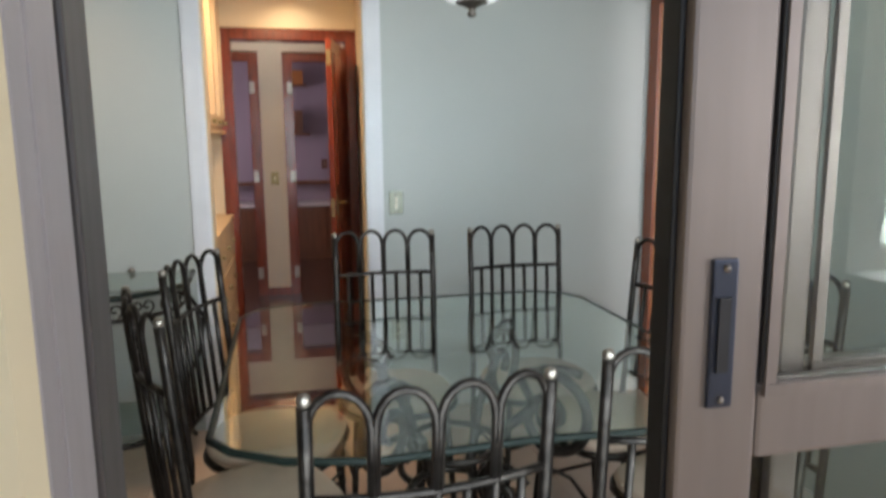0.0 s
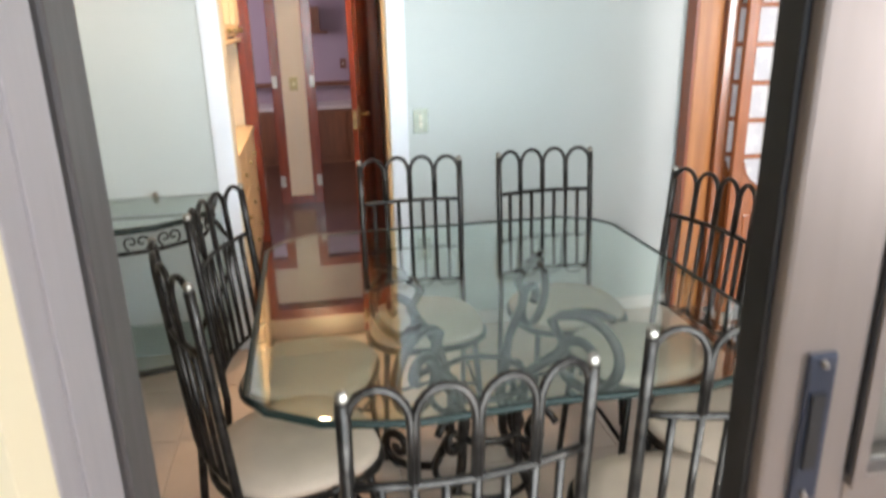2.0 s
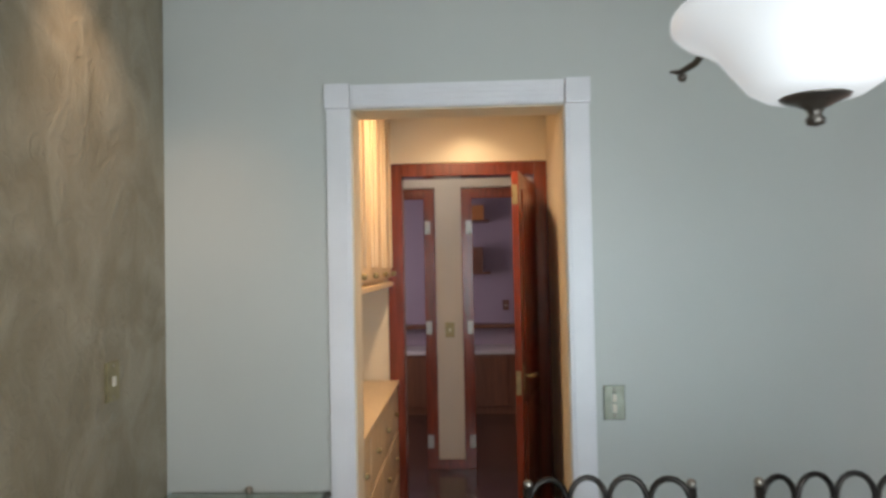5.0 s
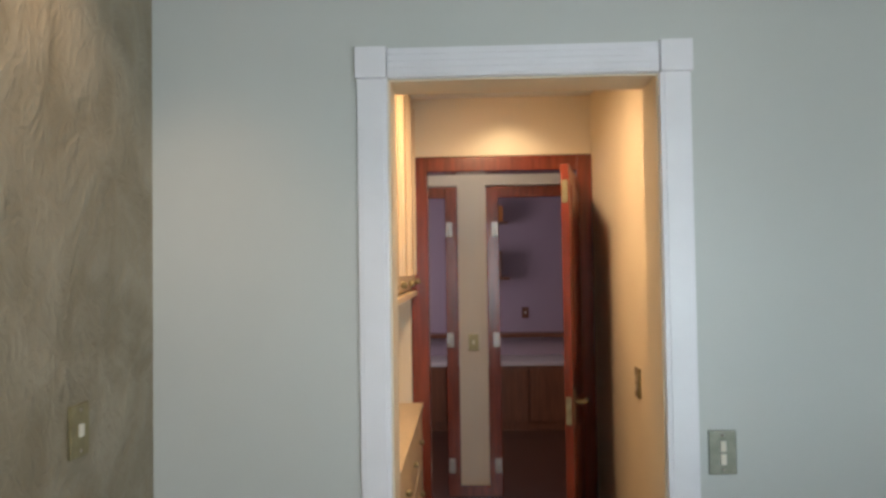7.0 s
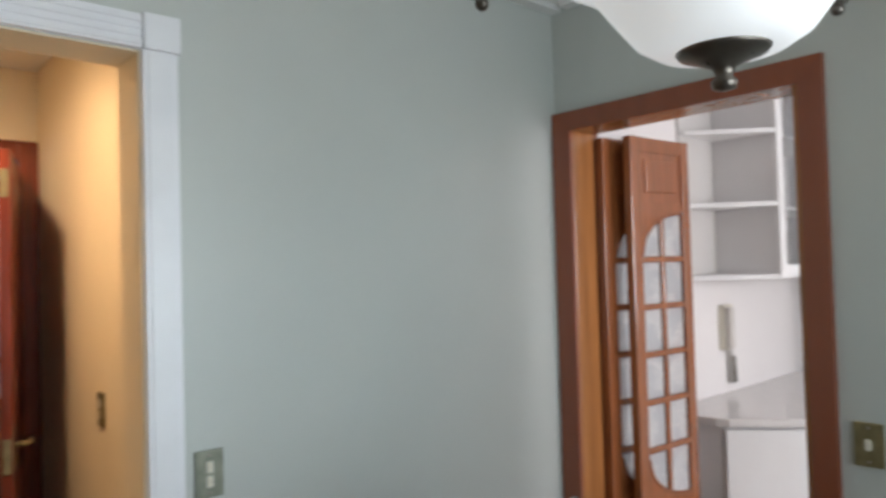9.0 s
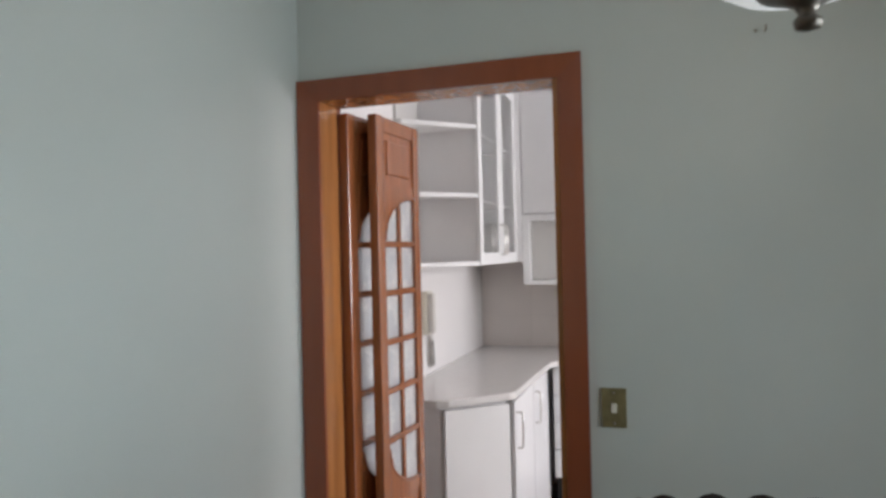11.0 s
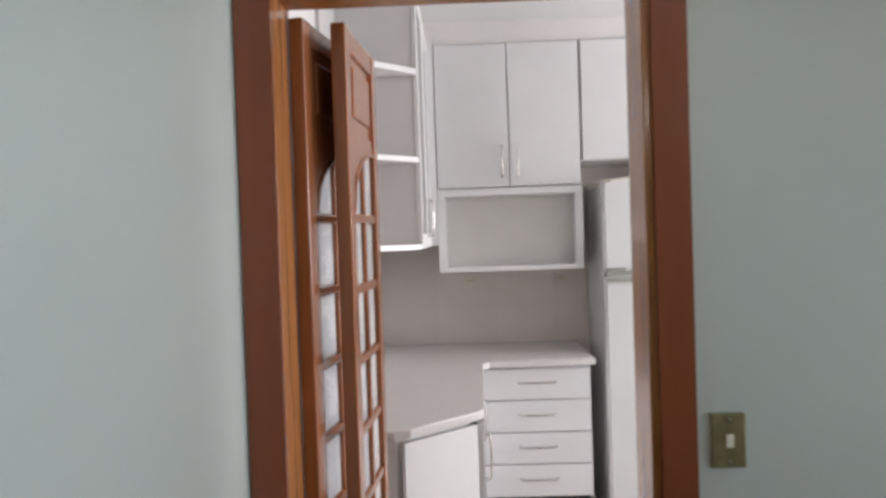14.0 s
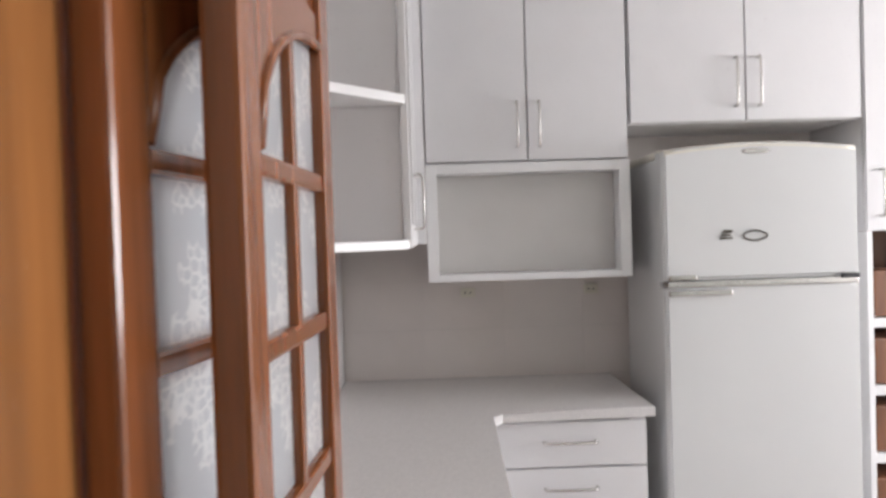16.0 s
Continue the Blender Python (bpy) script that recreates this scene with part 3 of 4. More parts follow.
def corridor_doorway(x0, x1, hinge_x):
    p = thing("doorway_frame", pose(0, 0, 0), "dark red varnished frame of a corridor doorway", "door frame")
    p["kind"] = "structure"
    boxes("casing", [(x0, 6.42, 0, x0 + 0.085, 6.438, 2.15), (x1 - 0.085, 6.42, 0, x1, 6.438, 2.15), (x0 + 0.085, 6.42, 2.07, x1 - 0.085, 6.438, 2.15)], REDWOOD, p, bev=0.004)
    boxes("jamb", [(x0 + 0.045, 6.438, 0, x0 + 0.08, 6.57, 2.12), (x1 - 0.08, 6.438, 0, x1 - 0.045, 6.57, 2.12), (x0 + 0.08, 6.438, 2.08, x1 - 0.08, 6.57, 2.12)], REDWOOD, p)
    for z in (0.16, 1.03, 1.80):
        mesh("hinge", lambda bm: [box(bm, hinge_x - 0.022, 6.412, z, hinge_x - 0.003, 6.4195, z + 0.10, 0.002), box(bm, hinge_x + 0.003, 6.412, z, hinge_x + 0.022, 6.4195, z + 0.10, 0.002), tube(bm, [(hinge_x, 6.414, z), (hinge_x, 6.414, z + 0.1)], 0.005)], HINGE, p, label="pale metal hinge")


corridor_doorway(-1.72, -0.938, -0.995)
corridor_doorway(-0.732, 0.05, -0.675)
structure("corridor_baseboard", [(-0.938, 6.425, 0, -0.732, 6.44, 0.07)], REDWOOD, "dark red wooden skirting", category="baseboard")

# ---- dining chairs ----


def chair(m):
    """Back towards local -y; origin under the seat's middle."""
    p = thing("dining_chair", m, "bronzed wrought-iron dining chair with looped back and beige seat", "chair", "chairs round the dining table")
    W, top, yb = 0.195, 1.017, -0.20

    def pad(a):
        """How far the seat's rounded-square plan reaches past a circle; fuller in front."""
        c, q = abs(math.cos(a)), abs(math.sin(a))
        return ((c ** 3 + q ** 3) ** (-1 / 3) - 1) * (1.0 if math.sin(a) > 0 else 0.35)

    def bow(x, z):
        return yb - 0.03 * (1 - (x / W) ** 2) - 0.045 * max(0, (z - 0.45) / 0.55)

    for s in (-1, 1):
        mesh("back_post", lambda bm: tube(bm, [(s * W, bow(s * W, z) + (0.0 if z > 0.4 else -0.03 * (0.45 - z) / 0.45), z) for z in (0.01, 0.2, 0.45, 0.6, 0.75, 0.9, top)], 0.0118, 8), IRON, p)
        mesh("finial", lambda bm: ball(bm, (s * W, bow(s * W, top), top + 0.009), 0.0118, 10), SILVER, p, label="worn silvery ball finial")
        mesh("foot_cap", lambda bm: tube(bm, [(s * W, yb - 0.03, 0.0), (s * W, yb - 0.03, 0.012)], 0.014), BLACK, p)
        mesh("front_leg", lambda bm: tube(bm, [(s * 0.16, 0.14, 0.43), (s * 0.175, 0.165, 0.2), (s * 0.185, 0.18, 0.0)], 0.0115, 8), IRON, p)
        mesh("side_stretcher", lambda bm: tube(bm, [(s * 0.175, 0.165, 0.2), (s * W, yb - 0.018, 0.2)], 0.007, 6), IRON, p)
    step = 2 * W / 4
    for k in range(4):
        x0 = -W + k * step
        cx, r = x0 + step / 2, step / 2
        pts = [(x0 + 0.003, bow(x0, 0.865), 0.865)] + [(cx - (r - 0.003) * math.cos(a), bow(cx - r * math.cos(a), 0.97), 0.977 + 0.058 * math.sin(a)) for a in [math.pi * i / 10 for i in range(11)]] + [(x0 + step - 0.003, bow(x0 + step, 0.865), 0.865)]
        mesh("loop", lambda bm: tube(bm, pts, 0.0076, 6), IRON, p)
    for z in (0.865, 0.53):
        mesh("cross_rail", lambda bm: tube(bm, [(x, bow(x, z), z) for x in [-W + 2 * W * i / 8 for i in range(9)]], 0.008, 6), IRON, p)
    for k in range(1, 8):
        x = -W + 2 * W * k / 8
        mesh("slat", lambda bm: tube(bm, [(x, bow(x, z), z) for z in (0.53, 0.7, 0.865)], 0.0078, 6), IRON, p)
    mesh("seat_frame", lambda bm: tube(bm, [(0.215 * (1 + pad(a)) * math.cos(a), 0.212 * (1 + pad(a)) * math.sin(a), 0.43) for a in [2 * math.pi * i / 28 for i in range(29)]], 0.012, 6), IRON, p)
    mesh("front_stretcher", lambda bm: tube(bm, [(-0.17, 0.162, 0.25), (0, 0.14, 0.27), (0.17, 0.162, 0.25)], 0.007, 6), IRON, p)
    mesh("seat", lambda bm: lathe(bm, [(0.19, 0.432), (0.210, 0.444), (0.212, 0.458), (0.20, 0.472), (0.14, 0.482), (0.02, 0.486)], 0, 0, 32, wave=lambda a, q: pad(a)), SEAT, p, label="beige upholstered rounded-square seat")
    return p


first = chair(pose(-0.358, 2.535, 0, 0, 0, 180))
# back row, side rows, near row: place and turn
for x, y, turn in ((0.203, 2.55, 182), (-0.79, 2.24, -107), (-0.835, 1.82, -69), (0.30, 2.11, 99), (0.35, 1.63, 107), (-0.535, 1.295, 4), (0.02, 1.36, -4)):
    copy_thing(first, pose(x, y, 0, 0, 0, turn))


# ---- dining table ----
def dining_table():
    p = thing("dining_table", pose(-0.25, 2.065, 0), "square clipped-corner glass table on a scrolled iron base", "table")
    a, b, c = 0.66, 0.68, 0.16
    poly = [(-a, -b + c), (-a + 0.05, -b + 0.09), (-a + c, -b + 0.02), (-a + 0.34, -b - 0.02), (0, -b), (a - 0.34, -b - 0.02), (a - c, -b + 0.02), (a - 0.05, -b + 0.09), (a, -b + c),
            (a, b - c), (a - 0.05, b - 0.06), (a - c, b), (-a + c, b), (-a + 0.05, b - 0.06), (-a, b - c)]
    mesh("glass_top", lambda bm: slab(bm, poly, 0.755, 0.767), GLASS, p, label="clear greenish glass top")
    mesh("glass_edge", lambda bm: tube(bm, [(x, y, 0.7605) for x, y in poly + poly[:2]], 0.0092, 8), EDGE, p, label="dark green polished glass edge")

    def base(bm):
        for k in range(4):
            r = Matrix.Rotation(math.pi / 4 + k * math.pi / 2, 3, "Z")

            foot = spiral(0.36, 0.075, 0.07, 1.2, -math.pi / 2)[::-1]
            arm = [(0.30, 0, 0.012), (0.2, 0, 0.05), (0.13, 0, 0.2), (0.12, 0, 0.36), (0.17, 0, 0.52), (0.28, 0, 0.62)]
            scroll = spiral(0.33, 0.60, 0.14, 1.5, math.pi * 0.75, sign=-1, n=34)
            for line, rad in ((foot + arm, 0.013), (arm[-2:] + scroll, 0.013), (spiral(0.17, 0.33, 0.1, 1.2, 0.5, n=26), 0.010)):
                tube(bm, [r @ Vector(q) for q in line], rad, 8, flat=1.3)
            tube(bm, [r @ Vector(q) for q in ((0.30, 0, 0.74), (0.36, 0, 0.752), (0.42, 0, 0.74))], 0.012, 8)
        for z, rad in ((0.30, 0.125), (0.12, 0.16), (0.45, 0.14)):
            tube(bm, [(rad * math.cos(t), rad * math.sin(t), z) for t in [2 * math.pi * i / 24 for i in range(25)]], 0.011, 6)
    mesh("scrolled_base", base, IRON, p)
    for k in range(4):
        cx, cy = 0.36 * math.cos(math.pi / 4 + k * math.pi / 2), 0.36 * math.sin(math.pi / 4 + k * math.pi / 2)
        mesh("foot_pad", lambda bm: lathe(bm, [(0.02, 0.0), (0.02, 0.012)], cx, cy, 12), BLACK, p)
        mesh("glass_pad", lambda bm: lathe(bm, [(0.018, 0.748), (0.018, 0.755)], cx, cy, 12), PANE, p)


dining_table()


# ---- corner table ----
def corner_table():
    p = thing("corner_table", pose(XL, YB, 0), "wrought-iron corner console with a green glass top", "console table")
    front = [(0.56, -0.03), (0.57, -0.24), (0.555, -0.36), (0.49, -0.46), (0.38, -0.545), (0.26, -0.575), (0.13, -0.565), (0.02, -0.49)]
    poly = [(0.02, -0.02)] + front
    mesh("glass_top", lambda bm: slab(bm, poly, 0.788, 0.804), GLASS, p, label="greenish glass top")
    mesh("glass_edge", lambda bm: tube(bm, [(x, y, 0.796) for x, y in front], 0.0125, 8), EDGE, p, label="dark green glass edge")
    mesh("glass_shelf", lambda bm: slab(bm, [(x * 0.9 + 0.02, y * 0.9 - 0.02) for x, y in poly], 0.18, 0.188), GLASS, p)

    def iron(bm):
        ring = [(x * 0.96, y * 0.96) for x, y in front]
        for z in (0.70, 0.175):
            tube(bm, [(x, y, z) for x, y in ring], 0.009, 8)
        tube(bm, [(0.03, -0.03, 0.70), (0.53, -0.03, 0.70)], 0.008)
        tube(bm, [(0.03, -0.03, 0.70), (0.03, -0.47, 0.70)], 0.008)
        for lx, ly in ((0.53, -0.06), (0.50, -0.40), (0.06, -0.5), (0.05, -0.05)):
            ox, oy = (lx - 0.25) * 0.22, (ly + 0.25) * 0.22
            tube(bm, [(lx, ly, 0.78), (lx, ly, 0.70), (lx + ox, ly + oy, 0.58), (lx + ox * 0.7, ly + oy * 0.7, 0.42), (lx - ox, ly - oy, 0.2), (lx - ox * 0.6, ly - oy * 0.6, 0.08), (lx, ly, 0.006)], 0.0105, 8)
    mesh("iron_frame", iron, IRON, p)

    def scrolls(bm):
        for i in range(len(front) - 1):
            (xa, ya), (xb, yb) = front[i], front[i + 1]
            d = Vector((xb - xa, yb - ya, 0)).normalized()
            mid = Vector(((xa + xb) / 2 * 0.97, (ya + yb) / 2 * 0.97, 0.743))
            for s in (-1, 1):
                tube(bm, [mid + d * (q[0] * s + 0.02 * s) + Vector((0, 0, q[2])) for q in spiral(0, 0, 0.03, 1.1, -1.2, n=16)], 0.0045, 5)
    mesh("scroll", scrolls, IRON, p)
    for x, y in ((0.30, -0.05), (0.05, -0.42)):
        mesh("knob", lambda bm: ball(bm, (x, y, 0.818), 0.014), SILVER, p)


corner_table()


# ---- pendant lamp ----
def pendant():
    p = thing("pendant_lamp", pose(-0.165, 2.14, 0), "lit white glass bowl pendant with curled metal arms", "lamp")
    prof = [(0.03, 1.799), (0.068, 1.80), (0.092, 1.815), (0.115, 1.845), (0.138, 1.877), (0.165, 1.897), (0.19, 1.91), (0.204, 1.924), (0.204, 1.936), (0.192, 1.944), (0.18, 1.937), (0.15, 1.91), (0.105, 1.86), (0.055, 1.815), (0.02, 1.812)]
    bowl = mesh("glass_bowl", lambda bm: lathe(bm, prof, 0, 0, 48, wave=lambda a, r: 0.02 * (r / 0.22) ** 2 * math.cos(3 * a)), BOWL, p, label="glowing white opal glass bowl")
    mesh("bottom_cap", lambda bm: lathe(bm, [(0.046, 1.806), (0.05, 1.80), (0.046, 1.795), (0.028, 1.788), (0.012, 1.78), (0.009, 1.772), (0.014, 1.766), (0.012, 1.758), (0.002, 1.755)], 0, 0, 24), STEEL_D, p)
    mesh("stem", lambda bm: (tube(bm, [(0, 0, 1.83), (0, 0, 2.545)], 0.009), lathe(bm, [(0.06, 2.559), (0.06, 2.545), (0.03, 2.53), (0.01, 2.525)], 0, 0, 24), lathe(bm, [(0.01, 2.03), (0.022, 2.04), (0.022, 2.07), (0.01, 2.08)], 0, 0, 16)), STEM, p)

    for k in range(3):
        r = Matrix.Rotation(radians(-5 + 120 * k), 3, "Z")
        mesh("upper_arm", lambda bm: tube(bm, [r @ Vector(q) for q in ((0.009, 0, 2.17), (0.05, 0, 2.10), (0.085, 0, 2.045), (0.13, 0, 2.022), (0.175, 0, 2.012))], 0.0065, 8, flat=0.6), STEM, p)
        mesh("lower_arm", lambda bm: tube(bm, [r @ Vector(q) for q in ((0.009, 0, 1.90), (0.05, 0, 1.985), (0.09, 0, 2.012), (0.14, 0, 1.985), (0.197, 0, 1.946))], 0.0075, 8, flat=0.6), STEM, p)
        mesh("hook", lambda bm: tube(bm, [r @ Vector(q) for q in ((0.185, 0, 1.944), (0.21, 0, 1.938), (0.24, 0, 1.917), (0.28, 0, 1.910), (0.305, 0, 1.918))], [0.006, 0.007, 0.0065, 0.006, 0.003], 8), STEEL_D, p)
        mesh("hook_ball", lambda bm: ball(bm, r @ Vector((0.275, 0, 1.90)), 0.009), STEEL_D, p)
        mesh("arm_ball", lambda bm: ball(bm, r @ Vector((0.11, 0, 2.04)), 0.011), STEEL_D, p)


pendant()


# ---- wall plates ----
def plate(name, m, label, toggles=1, metal=None):
    """Lies in local xz, facing -y."""
    p = thing(name, m, label, "switch")
    boxes("cover", [(-0.036, -0.009, -0.058, 0.036, 0.0, 0.058)], metal or BRASS, p, bev=0.003)
    for k in range(toggles):
        z = (k - (toggles - 1) / 2) * 0.035
        boxes("toggle", [(-0.008, -0.014, z - 0.014, 0.008, -0.0085, z + 0.014)], IVORY, p, bev=0.002, label="ivory toggle")
    for z in (-0.045, 0.045):
        mesh("screw", lambda bm: ball(bm, (0, -0.009, z), 0.004, 8), SILVER, p)


plate("wall_switch", pose(-0.205, YB, 1.087), "greenish pewter double switch plate on the mint wall", 2, PLATE)
plate("wall_switch", pose(XR, 2.43, 1.075, 0, 0, -90), "aged brass toggle switch plate beside the kitchen door", 1)
plate("wall_switch", pose(XL, 3.08, 1.24, 0, 0, 90), "brass switch plate on the olive plaster wall", 1)
plate("wall_switch", pose(-0.835, 6.44, 1.06), "small metal switch plate between two doorways", 1)
plate("wall_switch", pose(-0.2, 4.35, 1.12, 0, 0, -90), "brass switch plate on the hall wall", 2)

plate("wall_socket", pose(-0.27, 8.9, 1.10), "small brown socket plate on the lilac wall", 1, BROWN)
nail = mesh("wall_hook", lambda bm: [tube(bm, [(0, 0, 0), (-0.018, 0, 0), (-0.022, 0, 0.012)], 0.003, 6), ball(bm, (-0.003, 0.024, 0.002), 0.005, 8)], SILVER)
nail.location = (XR, 1.997, 2.137)
tagged(nail, "small bare metal picture hook on the mint wall", "hook")


# ---- hall built-in cabinet ----
def hall_cabinet():
    p = thing("hall_cabinet", pose(-1.45, 3.70, 0), "cream lacquered hall cabinet with drawers and moulded doors", "cabinet")
    body = boxes("lower_body", [(0.002, 0, 0, 0.31, 1.57, 0.84)], CABW, p, bev=0.003)
    boxes("worktop", [(0.002, -0.005, 0.842, 0.335, 1.575, 0.87)], CABW, p, bev=0.004)
    boxes("back_panel", [(0.002, 0.0, 0.872, 0.012, 1.57, 1.44)], CABW, p)
    boxes("upper_body", [(0.002, 0, 1.47, 0.28, 1.57, 2.49)], CABW, p, bev=0.003)
    boxes("cornice", [(0.002, -0.005, 1.44, 0.31, 1.575, 1.468)], CABW, p, bev=0.005)
    for k in range(4):
        y = 0.01 + k * 0.39
        boxes("door", [(0.281, y, 1.49, 0.30, y + 0.375, 2.47)], CABW, p, bev=0.004)
        boxes("moulding", [(0.30, y + 0.05, 1.55, 0.314, y + 0.075, 2.42), (0.30, y + 0.30, 1.55, 0.314, y + 0.325, 2.42)], CABW, p, bev=0.004)
        mesh("knob", lambda bm: ball(bm, (0.318, y + 0.33, 1.515), 0.016), BRASS, p)
        for j in range(3):
            boxes("drawer", [(0.311, y, 0.08 + j * 0.255, 0.328, y + 0.375, 0.32 + j * 0.255)], CABW, p, bev=0.004)
            mesh("knob", lambda bm: ball(bm, (0.338, y + 0.19, 0.2 + j * 0.255), 0.014), BRASS, p)


hall_cabinet()


# ---- bedroom furniture through the corridor doorways ----
def bedroom_unit():
    p = thing("bedroom_cabinet", pose(-1.9, 8.35, 0), "brown veneered low cabinet with a pale top", "cabinet")
    boxes("body", [(0, 0, 0.0, 2.4, 0.54, 0.62)], BROWN, p, bev=0.004)
    boxes("top", [(-0.01, -0.02, 0.622, 2.41, 0.545, 0.66)], GREYW, p, bev=0.003)
    for k in range(6):
        boxes("door", [(0.02 + k * 0.4, -0.018, 0.08, 0.40 + k * 0.4, -0.001, 0.6)], BROWN, p, bev=0.004)
    s = thing("wall_shelf", pose(-1.9, 8.7, 0.86), "dark wooden wall shelf over the cabinet", "shelf")
    boxes("board", [(0, 0, 0, 2.4, 0.198, 0.04)], BROWN, s, bev=0.003)
    c = thing("wall_shelf", pose(-0.72, 8.65, 1.45), "brown wooden bracket shelf on the lilac wall", "shelf")
    boxes("board", [(0, 0, 0, 0.28, 0.248, 0.03), (0, 0, 0.03, 0.2, 0.248, 0.30)], BROWN, c, bev=0.003)
    d = thing("storage_box", pose(-0.70, 8.65, 2.05), "orange cardboard box on a high wall bracket", "box")
    boxes("carton", [(0, 0, 0, 0.2, 0.248, 0.16)], ORANGE, d, bev=0.003)
    boxes("bracket", [(-0.02, 0, -0.02, 0.25, 0.248, -0.001)], BROWN, d)


bedroom_unit()

# ---- kitchen ----


def pull(bm, a, b, out):
    a, b, out = Vector(a), Vector(b), Vector(out)
    d = (b - a).normalized() * 0.008
    tube(bm, [a, a + out * 0.8, a + out + d, (a + b) / 2 + out * 1.1, b + out - d, b + out * 0.8, b], 0.0045, 8)


def wall_cabinet():
    p = thing("wall_cabinet", pose(0, 0, 0), "white laminate two-door wall cabinet over an open niche", "cabinet")
    x, y0, y1 = 3.235, 2.35, 3.09
    boxes("body", [(x + 0.021, y0, 1.765, KX - 0.001, y1, 2.51)], LAM, p)
    boxes("door", [(x, y0 + 0.004, 1.772, x + 0.018, 2.714, 2.50)], LAM, p, bev=0.002)
    boxes("door", [(x, 2.720, 1.772, x + 0.018, y1 - 0.004, 2.50)], LAM, p, bev=0.002)
    for y in (2.675, 2.755):
        mesh("handle", lambda bm: pull(bm, (x, y, 1.82), (x, y, 1.98), (-0.026, 0, 0)), CHROME, p, label="slim brushed steel bow handle")
    boxes("niche_frame", [(x - 0.01, y0, 1.34, KX - 0.001, y0 + 0.04, 1.763), (x - 0.01, y1 - 0.04, 1.34, KX - 0.001, y1, 1.763), (x - 0.01, y0 + 0.04, 1.34, KX - 0.001, y1 - 0.04, 1.365), (x - 0.01, y0 + 0.04, 1.728, KX - 0.001, y1 - 0.04, 1.763)], LAM_E, p, bev=0.002, label="white niche frame")
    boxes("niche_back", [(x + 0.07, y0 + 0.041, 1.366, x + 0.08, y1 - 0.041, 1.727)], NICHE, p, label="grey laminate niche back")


wall_cabinet()


def fridge_cabinet():
    p = thing("wall_cabinet", pose(0, 0, 0), "white laminate two-door cabinet above the refrigerator", "cabinet")
    x, y0, y1 = 3.235, 1.49, 2.344
    boxes("body", [(x + 0.021, y0, 1.89, KX - 0.001, y1, 2.51)], LAM, p)
    boxes("door", [(x, y0 + 0.004, 1.893, x + 0.018, 1.914, 2.50)], LAM, p, bev=0.002)
    boxes("door", [(x, 1.920, 1.893, x + 0.018, y1 - 0.004, 2.50)], LAM, p, bev=0.002)
    for y in (1.872, 1.957):
        mesh("handle", lambda bm: pull(bm, (x, y, 1.945), (x, y, 2.12), (-0.026, 0, 0)), CHROME, p, label="slim brushed steel bow handle")


fridge_cabinet()


def tall_cabinet():
    p = thing("tall_cabinet", pose(0, 0, 0), "white tall cabinet with open brown-backed cubbies", "cabinet")
    x, y0, y1 = 3.235, 0.95, 1.482
    boxes("upper_body", [(x + 0.021, y0, 1.475, KX - 0.001, y1, 2.51)], LAM, p)
    boxes("door", [(x, y0 + 0.004, 1.48, x + 0.018, y1 - 0.004, 2.50)], LAM, p, bev=0.002)
    mesh("handle", lambda bm: pull(bm, (x, 1.43, 1.53), (x, 1.43, 1.70), (-0.026, 0, 0)), CHROME, p)
    boxes("side", [(x, y0, 0.0, KX - 0.001, y0 + 0.02, 1.474), (x, y1 - 0.02, 0.0, KX - 0.001, y1, 1.474)], LAM_E, p)
    for k, z in enumerate((0.05, 0.35, 0.62, 0.87, 1.12)):
        boxes("shelf", [(x, y0 + 0.021, z, KX - 0.02, y1 - 0.021, z + 0.035)], LAM_E, p, bev=0.002)
    boxes("back", [(KX - 0.019, y0 + 0.021, 0.0, KX - 0.002, y1 - 0.021, 1.474)], BROWN, p, label="brown veneer back")
    for z in (0.388, 0.658, 0.908, 1.158):
        boxes("basket", [(x + 0.012, y0 + 0.03, z, x + 0.2, y1 - 0.03, z + 0.17)], BROWN, p, bev=0.008, label="brown cubby drawer")


tall_cabinet()


